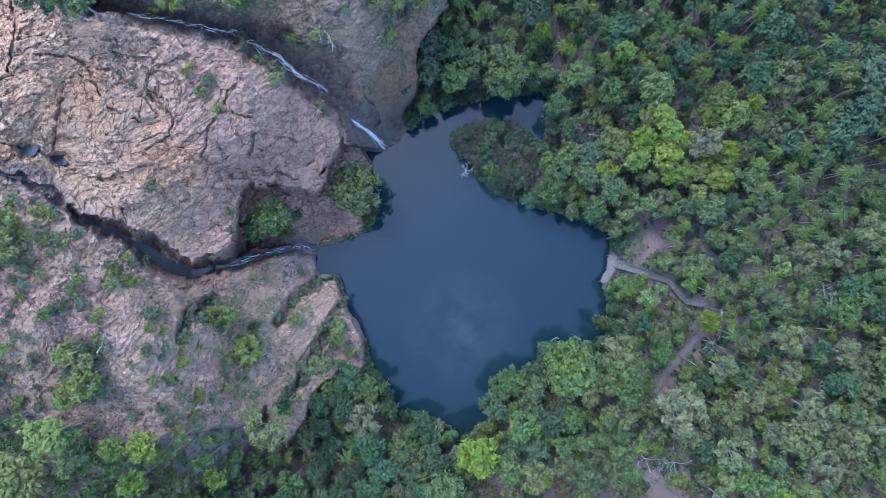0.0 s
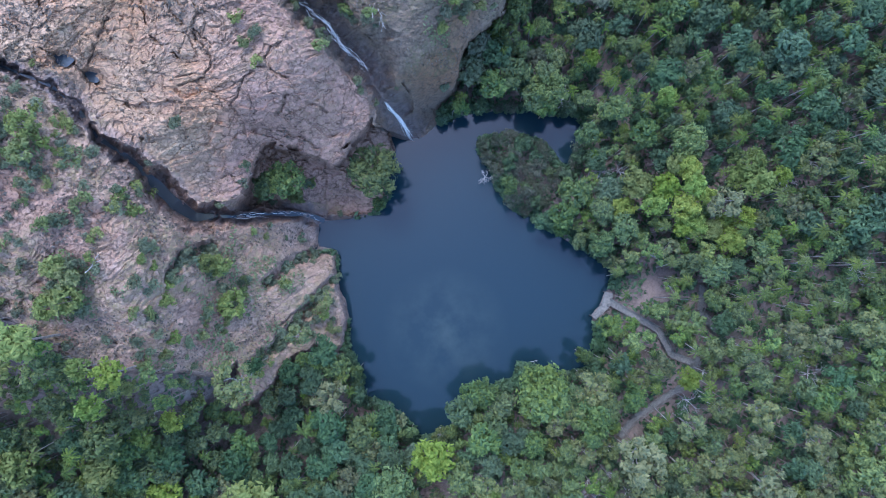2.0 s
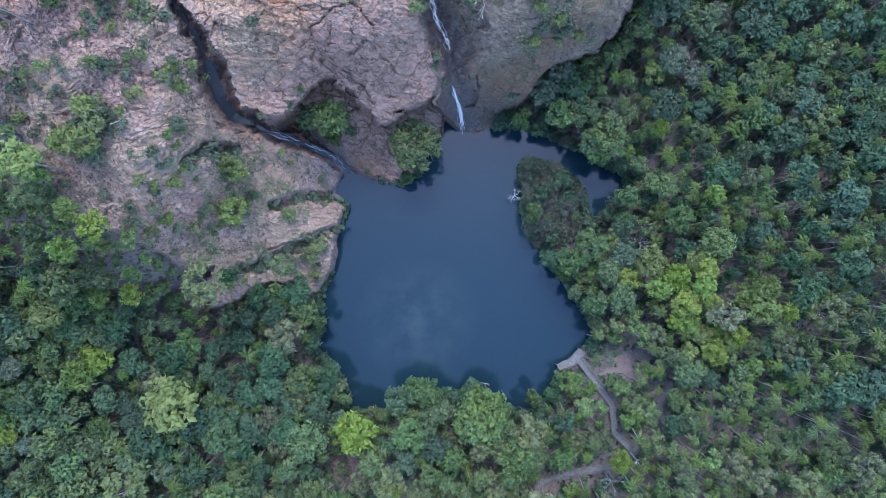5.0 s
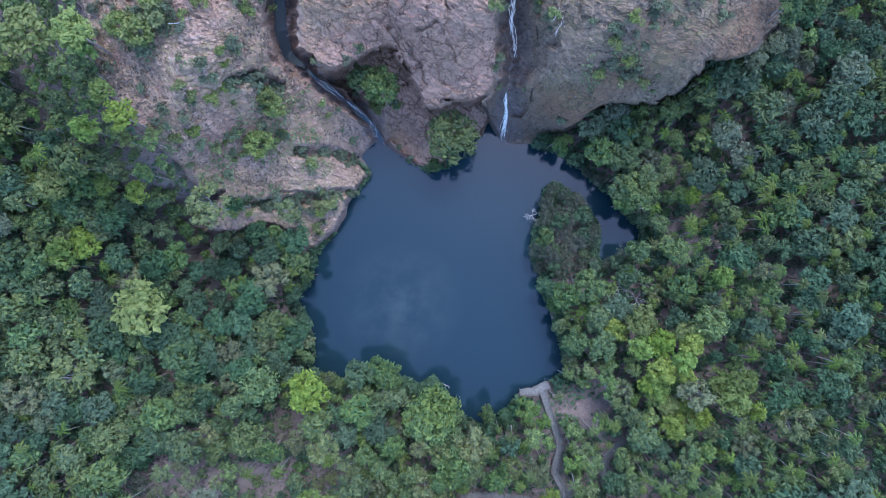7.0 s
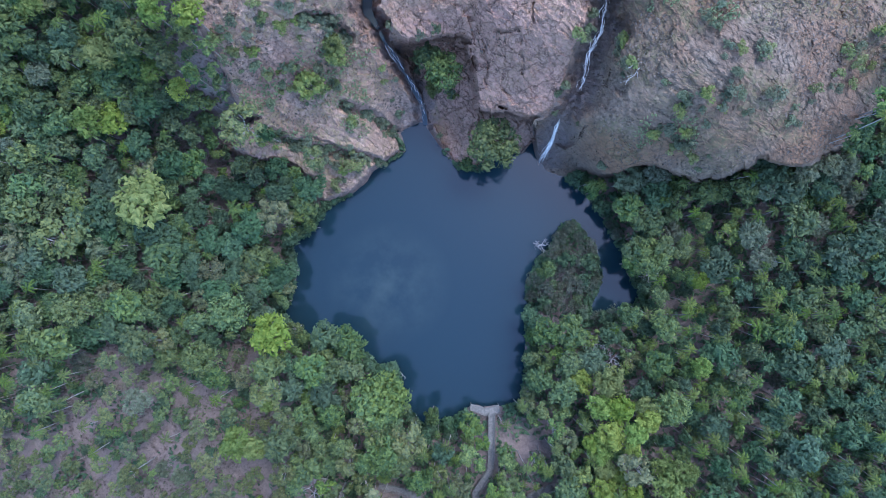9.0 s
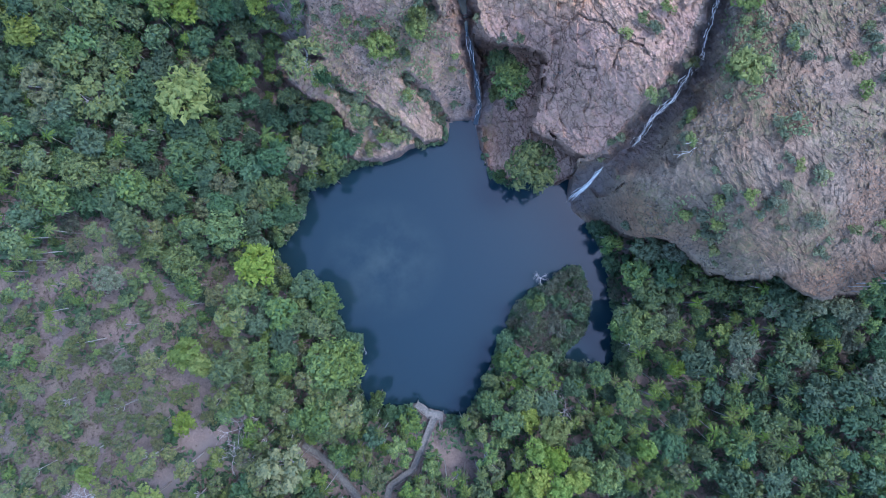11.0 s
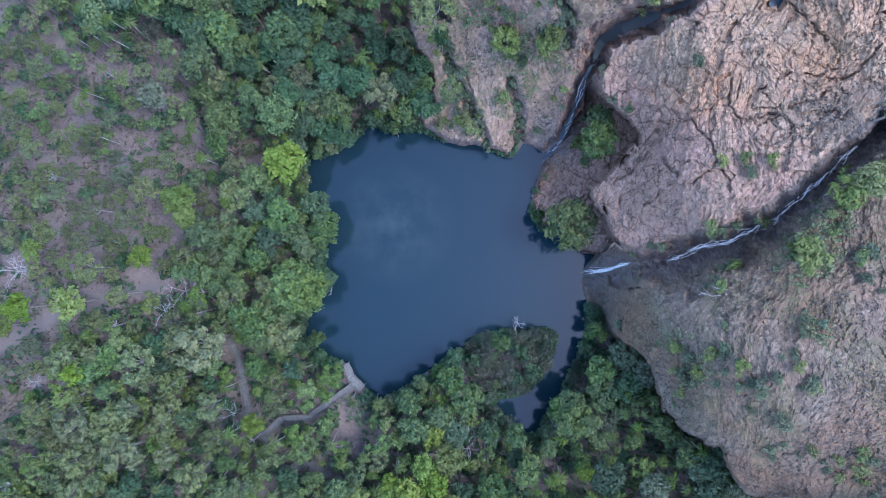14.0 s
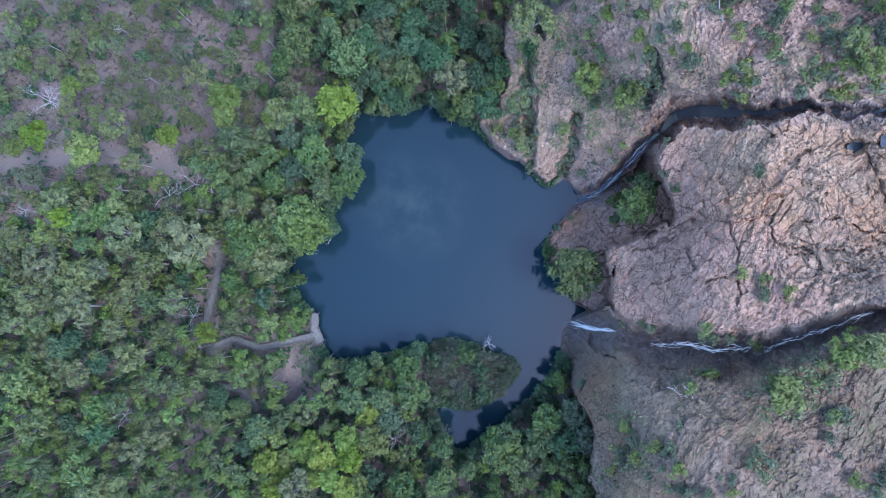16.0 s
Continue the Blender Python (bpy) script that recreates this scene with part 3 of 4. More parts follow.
def leaf_material(name, dark, light, gloss=0.65, spec=0.18, thin=0.40):
    m, nt, b = material(name, gloss, spec)
    g, o = node(nt, "NewGeometry"), node(nt, "ObjectInfo")
    c = mix(nt, g.outputs["Random Per Island"], dark, light)
    hue = node(nt, "HueSaturation")
    nt.links.new(c, hue.inputs["Color"])
    own = nt.nodes.new("ShaderNodeAttribute")
    own.attribute_name = "tree"
    both, wrap = nt.nodes.new("ShaderNodeMath"), nt.nodes.new("ShaderNodeMath")
    both.operation, wrap.operation = "ADD", "FRACT"
    nt.links.new(o.outputs["Random"], both.inputs[0])
    nt.links.new(own.outputs["Fac"], both.inputs[1])
    nt.links.new(both.outputs[0], wrap.inputs[0])
    for key, lo, hi, turns in (("Hue", 0.475, 0.510, 7.3), ("Saturation", 0.93, 1.16, 3.7), ("Value", 0.76, 1.24, 1.0)):
        again, part_of = nt.nodes.new("ShaderNodeMath"), nt.nodes.new("ShaderNodeMath")
        again.operation, part_of.operation = "MULTIPLY", "FRACT"
        again.inputs[1].default_value = turns * 0.999
        nt.links.new(wrap.outputs[0], again.inputs[0])
        nt.links.new(again.outputs[0], part_of.inputs[0])
        r = node(nt, "MapRange", To_Min=lo, To_Max=hi)
        nt.links.new(part_of.outputs[0], r.inputs["Value"])
        nt.links.new(r.outputs[0], hue.inputs[key])
    col = hue.outputs["Color"]
    nt.links.new(col, b.inputs["Base Color"])
    t = node(nt, "BsdfTranslucent")
    nt.links.new(col, t.inputs["Color"])
    s = node(nt, "MixShader", Fac=thin)
    nt.links.new(b.outputs[0], s.inputs[1])
    nt.links.new(t.outputs[0], s.inputs[2])
    nt.links.new(s.outputs[0], nt.nodes["Material Output"].inputs["Surface"])
    return m


# haze is put into these colours: bluer dark ends, paler shrub greens
LEAF = {
    "dark": leaf_material("dark_green_leaf", (0.043, 0.070, 0.037), (0.088, 0.132, 0.060)),
    "fresh": leaf_material("light_green_leaf", (0.068, 0.106, 0.043), (0.176, 0.216, 0.060)),
    "mid": leaf_material("mid_green_leaf", (0.059, 0.094, 0.045), (0.146, 0.184, 0.060)),
    "bright": leaf_material("fresh_green_leaf", (0.104, 0.145, 0.031), (0.189, 0.230, 0.056)),
    "olive": leaf_material("grey_olive_leaf", (0.076, 0.100, 0.049), (0.174, 0.182, 0.069)),
    "palm": leaf_material("palm_frond_leaf", (0.050, 0.080, 0.025), (0.132, 0.165, 0.038), 0.6, 0.15),
    "sage": leaf_material("grey_green_shrub_leaf", (0.083, 0.102, 0.058), (0.151, 0.168, 0.094)),
    "lime": leaf_material("yellow_green_shrub_leaf", (0.102, 0.130, 0.043), (0.191, 0.215, 0.074)),
    "drab": leaf_material("drab_brown_green_leaf", (0.053, 0.062, 0.040), (0.104, 0.108, 0.065)),
    "scrub": leaf_material("pale_green_scrub_leaf", (0.090, 0.115, 0.056), (0.175, 0.205, 0.101), 0.7, 0.2),
    "dry": leaf_material("dry_grass_blade", (0.090, 0.075, 0.054), (0.180, 0.145, 0.110), 0.8, 0.1),
}


def bark_material(name, a, c2):
    m, nt, b = material(name, 0.85, 0.2)
    nt.links.new(mix(nt, ramp(nt, noise_of(nt, 2.0, 5, 0.7), (0.35, (0,)), (0.65, (1,))), a, c2), b.inputs["Base Color"])
    return m


BARK = bark_material("brown_bark", (0.13, 0.10, 0.075), (0.26, 0.22, 0.18))
PALE = bark_material("pale_bark", (0.19, 0.17, 0.14), (0.35, 0.32, 0.275))
DEAD = bark_material("bleached_wood", (0.21, 0.19, 0.17), (0.36, 0.335, 0.30))
PALM_BARK = bark_material("grey_palm_bark", (0.16, 0.145, 0.12), (0.30, 0.275, 0.235))
DECK = bark_material("weathered_decking", (0.115, 0.105, 0.085), (0.19, 0.175, 0.145))
FOAM, fnt, fb = material("white_water", 0.5, 0.3)
fnt.links.new(ramp(fnt, noise_of(fnt, 3.0, 4, 0.7), (0.3, (0.50, 0.46, 0.39)), (0.6, (0.88, 0.81, 0.69))), fb.inputs["Base Color"])


# ---------------------------------------------------------------- mesh helpers
def mesh_of(name, verts, faces, mat, smooth=False):
    me = bpy.data.meshes.new(name)
    me.from_pydata(np.asarray(verts, float).tolist(), [], [tuple(f) for f in np.asarray(faces).tolist()] if len(faces) else [])
    me.materials.append(mat)
    if smooth:
        me.polygons.foreach_set("use_smooth", np.ones(len(me.polygons), bool))
    me.update()
    return me


def part(name, me, parent, label=""):
    ob = new(name, me)
    ob.parent = parent
    return tagged(ob, label) if label else ob


class Soup:
    """Quads gathered from many pieces."""

    def __init__(self):
        self.v, self.f, self.n = [], [], 0

    def add(self, v, f):
        v, f = np.asarray(v, float).reshape(-1, 3), np.asarray(f, int).reshape(-1, 4)
        self.v.append(v), self.f.append(f + self.n)
        self.n += len(v)

    def arrays(self):
        return np.vstack(self.v), np.vstack(self.f)

    def mesh(self, name, mat, smooth=False):
        return mesh_of(name, *self.arrays(), mat, smooth)


def tube(soup, pts, radii, sides=5):
    pts = np.asarray(pts, float)
    rings = []
    for k, p in enumerate(pts):
        d = pts[min(k + 1, len(pts) - 1)] - pts[max(k - 1, 0)]
        d = d / (np.linalg.norm(d) + 1e-9)
        a = np.cross(d, (0.31, 0.95, 0.05) if abs(d[1]) < 0.9 else (1, 0, 0))
        a /= np.linalg.norm(a)
        b = np.cross(d, a)
        t = np.arange(sides) * 2 * math.pi / sides
        rings.append(p + radii[k] * (np.cos(t)[:, None] * a + np.sin(t)[:, None] * b))
    f = [(k * sides + i, k * sides + (i + 1) % sides, (k + 1) * sides + (i + 1) % sides, (k + 1) * sides + i)
         for k in range(len(pts) - 1) for i in range(sides)]
    soup.add(np.vstack(rings), f)


def leaves(soup, rng, at, out, size):
    """Folded leaf sprays at the points, facing about the way they are told."""
    n = len(at)
    nor = out + rng.normal(0, 0.45, (n, 3)) + (0, 0, 0.25)
    nor /= np.linalg.norm(nor, axis=1)[:, None]
    a = np.cross(nor, rng.normal(0, 1, (n, 3)))
    a /= np.linalg.norm(a, axis=1)[:, None] + 1e-9
    b = np.cross(nor, a)
    s = size * rng.uniform(0.6, 1.25, (n, 1))
    v = np.stack([at - a * s, at + b * s * 0.55 - nor * s * 0.22, at + a * s, at - b * s * 0.55 - nor * s * 0.22], 1)
    soup.add(v, np.arange(4 * n).reshape(n, 4))


# ---------------------------------------------------------------- ground, cliffs, water
def grid_faces(nx, ny):
    i, j = np.meshgrid(np.arange(nx - 1), np.arange(ny - 1))
    a = (j * nx + i).ravel()
    return np.stack([a, a + 1, a + nx + 1, a + nx], 1)


far = [150, 165, 190, 230, 300, 420, 620, 950, 1500, 2400]
axis = np.array([-x for x in far[::-1]] + list(np.arange(-140, 141, 1.4)) + far)
U, V = np.meshgrid(axis, axis)
u, v = U.ravel(), V.ravel()
reach = np.minimum(1, 160 / np.maximum(np.hypot(u, v), 1e-6))
h, low, sd, which, wet = land(u * reach, v * reach)
top = np.where(sd > 2, h, low).reshape(U.shape)
base = top.copy()
for i in (-1, 0, 1):
    for j in (-1, 0, 1):
        base = np.minimum(base, np.roll(top, (i, j), (0, 1)))
z = np.where(sd > 2, base.ravel() - 2.5, np.where(sd > 0.8, np.minimum(low, h) - 2.5, low))   # the ground runs on under the rock
me = mesh_of("ground", np.stack(place(u, v, z), 1), grid_faces(len(axis), len(axis)), SOIL, True)
at = me.attributes.new("track", "FLOAT", "POINT")
d, _ = to_line(u + fractal(u / 6, v / 6, 81, 2) * 2, v + fractal(u / 6, v / 6, 82, 2) * 2, TRACK)
at.data.foreach_set("value", step(-d, -2.2, -0.9).astype(np.float32))
tagged(new("ground", me), "brown leaf-littered forest floor under dense trees", "ground", kind="structure")

STEP = 0.32
ax = np.arange(-150, 12, STEP)
ay = np.arange(-52, 152, STEP)
U, V = np.meshgrid(ax, ay)
u, v = U.ravel(), V.ravel()
ok = np.zeros(u.shape, bool)
near = np.hypot(u, v) < 152
parts3 = np.full((3, len(u)), -99.0)
parts3[:, near] = np.array(rock_parts(u[near], v[near]))
sdr = parts3.max(0)
ok = sdr > -1.2
h = np.zeros(u.shape)
wetd = np.full(u.shape, 99.0)
whichr = parts3.argmax(0)
h[ok], _, _, _, wetd[ok] = land(u[ok], v[ok])
F = grid_faces(len(ax), len(ay))
F = F[ok[F].all(1)]
owner = whichr[F[:, 0]]
P3 = np.stack(place(u, v, h), 1)
slope = np.hypot(*np.gradient(h.reshape(U.shape), STEP)).ravel()
CLIFFS = (("rock_spur", "broken pink quartzite spur between the two waterfalls", ROCK_PINK, 0.25),
          ("rock_slope", "grey-brown quartzite slope with dry grass and scrub", ROCK_GREY, 1.0),
          ("cliff", "dark red quartzite cliff beside the tall waterfall", ROCK_RED, 0.8))
for k, (name, label, mat, scrub) in enumerate(CLIFFS):
    f = F[owner == k]
    used, inv = np.unique(f, return_inverse=True)
    me = mesh_of(name, P3[used], inv.reshape(f.shape), mat)
    a1 = me.attributes.new("wet", "FLOAT", "POINT")
    a1.data.foreach_set("value", (0.8 * step(-wetd[used] + 2.5 * fractal(u[used] / 2, v[used] / 2, 75, 3), -3.2 - 3.0 * (k == 2), -0.6)).astype(np.float32))
    a2 = me.attributes.new("scrub", "FLOAT", "POINT")
    cover = scrub * step(fractal(u[used] / 14, v[used] / 14, 91, 3), -0.25, 0.2) * step(-slope[used], -2.2, -0.8)
    a2.data.foreach_set("value", cover.astype(np.float32))
    a4 = me.attributes.new("joint", "FLOAT", "POINT")
    a4.data.foreach_set("value", (0.6 * rock_joints(u[used], v[used], step(parts3[0][used], 0, 6))).astype(np.float32))
    a3 = me.attributes.new("red", "FLOAT", "POINT")
    # spur colour turns redder and darker towards its eastern end
    fresh = step(u[used] + 30 * fractal(u[used] / 14, v[used] / 14, 95, 3), -92, -48) if k == 0 else 0 * u[used]
    a3.data.foreach_set("value", (0.75 * fresh).astype(np.float32))
    tagged(new(name, me), label, "cliff" if k == 2 else "rock", kind="structure")


def sheet(name, pts, z, mat, label, category, kind="structure"):
    bm = bmesh.new()
    f = bm.faces.new([bm.verts.new((x, y, z)) for x, y in pts])
    bmesh.ops.triangulate(bm, faces=[f])
    me = bpy.data.meshes.new(name)
    bm.to_mesh(me)
    bm.free()
    me.materials.append(mat)
    return tagged(new(name, me), label, category, kind=kind)


sheet("water", [(-46, -58), (52, -58), (52, 54), (-46, 54)], 0.0, WATER, "still deep blue plunge pool below the falls", "water")


# ---------------------------------------------------------------- waterfalls
def falling_water(name, line, bed, a, b, strands, width, label, fan=0.0):
    rng = np.random.default_rng(len(name) + strands)
    soup = Soup()
    pts = np.array(line)
    for k in range(strands):
        t0 = a + (b - a) * max(0, rng.uniform(-0.1, 0.9))
        t1 = min(b, t0 + (b - a) * rng.uniform(0.08, 0.3))
        if fan:
            t0 = a + (b - a) * rng.uniform(0, 0.6)
            t1 = min(b, t0 + (b - a) * rng.uniform(0.25, 0.5))
        t = np.linspace(t0, t1, 14)
        x, y = np.interp(t, range(len(pts)), pts[:, 0]), np.interp(t, range(len(pts)), pts[:, 1])
        z = np.maximum(np.interp(t, range(len(bed)), bed), land(x, y)[0]) + 0.3
        spread = rng.normal(0, width * 0.45) * ((1 + fan * ((t - a) / (b - a)) ** 2) if not fan else (0.35 + fan * ((t - a) / (b - a)) ** 2))
        off = spread + np.cumsum(rng.normal(0, 0.17 - 0.09 * (fan > 0), 14))
        dx, dy = np.gradient(x), np.gradient(y)
        n = np.hypot(dx, dy) + 1e-6
        x, y = x - dy / n * off, y + dx / n * off
        w = rng.uniform(0.025, 0.085) * np.sin(np.linspace(0.25, 2.9, 14))
        zz = z + rng.uniform(0, 0.25)
        px, py, pz = place(x, y, zz)
        left = np.stack([px - dy / n * w, py + dx / n * w, pz], 1)
        mid = np.stack([px, py, pz + 0.08], 1)
        right = np.stack([px + dy / n * w, py - dx / n * w, pz], 1)
        vv = np.stack([left, mid, right], 1).reshape(-1, 3)
        soup.add(vv, [(3 * i + j, 3 * i + j + 1, 3 * i + j + 4, 3 * i + j + 3) for i in range(13) for j in (0, 1)])
    return tagged(new(name, soup.mesh(name, FOAM, True)), label, "waterfall")


falling_water("cascade", FALL, FALL_BED, 0.7, 3.2, 22, 0.2, "thin white stream running down a dark rock cleft")
falling_water("waterfall", FALL, FALL_BED, 3.2, 7.3, 30, 0.34, "white cascade tumbling down a dark wet gully")
falling_water("waterfall", FALL, FALL_BED, 8.9, 11.0, 34, 0.30, "white waterfall fanning out into the blue pool", 2.2)

# ---------------------------------------------------------------- boardwalk
def deck_run(name, line, half, label):
    root = tagged(new(name), label, "boardwalk")
    pts = [np.array(place(x, y, max(1.6, spot(x, y) + 0.9))) for x, y in line]
    for k in range(len(pts) - 1):
        a, b = pts[k], pts[k + 1]
        d = b - a
        n = np.linalg.norm(d)
        d /= n
        s = np.array((-d[1], d[0], 0)) / math.hypot(d[0], d[1])
        count = max(1, int(n / 1.2))
        board = Soup()
        for i in range(count * 8):
            p, q = a + d * n * i / (count * 8), a + d * (n * (i + 1) / (count * 8) - 0.02)
            box = [e + s * w + (0, 0, t) for t in (-0.08, 0) for e, w in ((p, -half), (q, -half), (q, half), (p, half))]
            board.add(box, [(0, 3, 2, 1), (4, 5, 6, 7), (0, 1, 5, 4), (1, 2, 6, 5), (2, 3, 7, 6), (3, 0, 4, 7)])
        part("deck", board.mesh("deck", DECK), root)
        for side in (-half, half):
            rail = Soup()
            for up in (0.55, 1.05):
                tube(rail, [a + s * side + (0, 0, up), b + s * side + (0, 0, up)], (0.06, 0.06), 4)
            part("rail", rail.mesh("rail", DECK), root)
            for i in range(int(n / 2) + 1):
                p = a + d * min(n, 2.0 * i) + s * side
                post = Soup()
                tube(post, [p - (0, 0, 2.2), p + (0, 0, 1.12)], (0.075, 0.075), 4)
                part("post", post.mesh("post", DECK), root)
    return root


deck_run("boardwalk", DECK_A, 0.75, "grey timber boardwalk with rails through low bush")
deck_run("boardwalk", DECK_B, 0.75, "grey timber boardwalk with rails through low bush")
deck_run("boardwalk", DECK_C, 0.75, "grey timber boardwalk with rails through low bush")
platform = tagged(new("viewing_platform"), "grey timber viewing platform at the edge of the pool", "platform")
bm = bmesh.new()
f = bm.faces.new([bm.verts.new(place(x, y, 1.6)) for x, y in PLATFORM][::-1])
bmesh.ops.recalc_face_normals(bm, faces=[f])
ext = bmesh.ops.extrude_face_region(bm, geom=[f])
bmesh.ops.translate(bm, vec=(0, 0, -0.2), verts=[e for e in ext["geom"] if isinstance(e, bmesh.types.BMVert)])
bmesh.ops.recalc_face_normals(bm, faces=bm.faces)
me = bpy.data.meshes.new("deck")
bm.to_mesh(me)
me.materials.append(DECK)
part("deck", me, platform)
for k in range(len(PLATFORM)):
    a, b = (np.array(place(*PLATFORM[i % len(PLATFORM)], 1.6)) for i in (k, k + 1))
    rail = Soup()
    for up in (0.55, 1.05):
        tube(rail, [a + (0, 0, up), b + (0, 0, up)], (0.06, 0.06), 4)
    part("rail", rail.mesh("rail", DECK), platform)
    post = Soup()
    tube(post, [a - (0, 0, 4.5), a + (0, 0, 1.12)], (0.09, 0.09), 4)
    part("post", post.mesh("post", DECK), platform)


# ---------------------------------------------------------------- trees
def lobes_of(rng, n, radius, height, flat):
    """Clump centres spread through a domed crown."""
    out = []
    while len(out) < n:
        p = rng.uniform(-1, 1, 3)
        if np.hypot(p[0], p[1]) < 1 and p[2] > -0.3 and np.linalg.norm(p) < 1:
            q = p * (radius * 0.78, radius * 0.78, radius * flat)
            if all(np.linalg.norm(q - o) > radius * 0.26 for o in out) or rng.random() < 0.04:
                out.append(q)
    return [o + (0, 0, height) for o in out]


def tree_arrays(seed, radius, height, n, per, size, lobe, flat, limb=0.09):
    """Trunk with limbs, and a crown of leaf clumps; unit tree with the given crown radius and centre height."""
    rng = np.random.default_rng(seed)
    crown, wood = Soup(), Soup()
    centres = lobes_of(rng, n, radius, height, flat)
    fork = np.array((rng.normal(0, 0.2), rng.normal(0, 0.2), height - radius * 0.75))
    girth = 0.05 + 0.055 * radius
    tube(wood, [(0, 0, -1.5), fork * (0.4, 0.4, 0.5), fork], (girth, girth * 0.8, girth * 0.6), 6)
    for k, c in enumerate(centres):
        r = radius * lobe * rng.uniform(0.75, 1.25)
        g = rng.normal(0, 1, (per, 3))
        g /= np.linalg.norm(g, axis=1)[:, None]
        g[:, 2] = np.where(g[:, 2] < -0.35, -g[:, 2], g[:, 2])
        at = c + g * r * rng.uniform(0.55, 1.08, (per, 1)) * (1, 1, 0.75)
        leaves(crown, rng, at, g, size)
        if k % 2 == 0:
            mid = (fork + c) / 2 + rng.normal(0, 0.25, 3) + (0, 0, -0.2)
            tube(wood, [fork, mid, c], (limb * 1.2, limb, limb * 0.45), 4)
    return crown, wood


def palm_arrays(seed, height, fronds=11, length=2.5):
    rng = np.random.default_rng(seed)
    crown, wood = Soup(), Soup()
    lean = rng.normal(0, 0.8, 2)
    tube(wood, [(0, 0, -1), (*lean * 0.4, height * 0.5), (*lean, height)], (0.13, 0.10, 0.08), 5)
    top = np.array((*lean, height))
    for k in range(fronds):
        a = k * 2.4 + rng.normal(0, 0.25)
        rise = rng.uniform(-0.25, 1.3)
        L = length * rng.uniform(0.75, 1.15)
        t = np.linspace(0.04, 1, 8)
        r = L * t * (1 - 0.32 * max(0, rise))
        zz = L * (rise * 0.85 * t - (0.45 + 0.5 * max(0, rise)) * t ** 2)
        d, s = np.array((math.cos(a), math.sin(a), 0)), np.array((-math.sin(a), math.cos(a), 0))
        spine = top + r[:, None] * d + zz[:, None] * (0, 0, 1)
        for side in (-1, 1):
            for i in range(7):
                w = 0.19 * math.sin(0.3 + 2.55 * t[i]) * L / 2.5 * rng.uniform(0.7, 1.15)
                tip = spine[i + 1] + s * side * w + d * 0.25 * w - (0, 0, 0.42 * w)
                near_ = spine[i] + s * side * w * 0.75 + d * 0.05 - (0, 0, 0.30 * w)
                crown.add([spine[i], spine[i + 1], tip, near_][::side], [(0, 1, 2, 3)])
    return crown, wood


def bare_arrays(seed, radius, height):
    rng = np.random.default_rng(seed)
    wood = Soup()

    def grow(p, d, length, r, depth):
        mid = p + d * length * 0.5 + rng.normal(0, 0.06 * length, 3)
        end = p + d * length + rng.normal(0, 0.08 * length, 3)
        tube(wood, [p, mid, end], (r, r * 0.8, r * 0.55), 4 if depth > 1 else 3)
        if depth:
            for _ in range(3 if depth > 2 else rng.integers(2, 4)):
                e = d + rng.normal(0, 0.55, 3) + (0, 0, 0.1)
                grow(end if rng.random() < 0.6 else mid, e / np.linalg.norm(e), length * rng.uniform(0.55, 0.8), r * 0.55, depth - 1)

    base = np.array((0, 0, height * 0.6))
    tube(wood, [(0, 0, -1), base], (0.2, 0.13), 6)
    for k in range(5):
        a = k * 1.26 + rng.normal(0, 0.3)
        d = np.array((math.cos(a), math.sin(a), 0.6))
        grow(base, d / np.linalg.norm(d), radius * 0.50, 0.075, 4)
    return wood


KINDS = {}        # name: list of (crown arrays, wood arrays, radius, crown centre height, leaf, bark, thing, label)


def kind(name, seeds, radius, height, n, per, size, lobe, flat, leaf, bark, thing, label, limb=0.09):
    KINDS[name] = [(*tree_arrays(s, radius, height, n, per, size, lobe, flat, limb), radius, height, leaf, bark, thing, label) for s in seeds]


kind("dark", (1, 2, 3), 4.0, 10.0, 16, 50, 0.60, 0.36, 0.55, "dark", BARK, "broadleaf_tree", "dark green broadleaf tree with a dense rounded crown")
kind("mid", (4, 5, 6), 4.0, 10.0, 18, 48, 0.56, 0.34, 0.55, "mid", BARK, "broadleaf_tree", "mid-green broadleaf tree with a clumped crown")
kind("bright", (7, 8, 9), 4.0, 11.0, 20, 48, 0.52, 0.30, 0.5, "bright", BARK, "broadleaf_tree", "fresh yellow-green broadleaf tree standing above its neighbours")
kind("olive", (10, 11, 12), 4.5, 11.0, 17, 44, 0.46, 0.25, 0.5, "olive", PALE, "gum_tree", "grey-olive gum tree with thin foliage and pale limbs", 0.13)
kind("open", (36, 37, 38), 3.6, 10.0, 10, 40, 0.42, 0.25, 0.45, "fresh", PALE, "gum_tree", "open gum tree with light green tufts on pale branches", 0.14)
kind("thin", (13, 14, 39), 3.0, 7.0, 12, 40, 0.34, 0.30, 0.5, "olive", BARK, "gum_tree", "small open gum tree on bare brown ground", 0.06)
kind("fresh", (33, 34, 35), 2.8, 8.0, 12, 40, 0.46, 0.34, 0.55, "fresh", BARK, "broadleaf_tree", "light green broadleaf tree with a small clumped crown", 0.06)
kind("grand", (31, 32), 6.5, 10.5, 44, 46, 0.52, 0.23, 0.5, "fresh", BARK, "broadleaf_tree", "large mid-green tree with a wide domed crown", 0.12)
kind("under", (25, 26), 2.4, 4.2, 8, 30, 0.56, 0.42, 0.5, "dark", BARK, "understorey_tree", "small dark green tree filling a gap in the forest", 0.05)
kind("sapling", (27, 28), 2.2, 4.6, 8, 28, 0.52, 0.42, 0.5, "mid", BARK, "understorey_tree", "small mid-green tree filling a gap in the forest", 0.05)
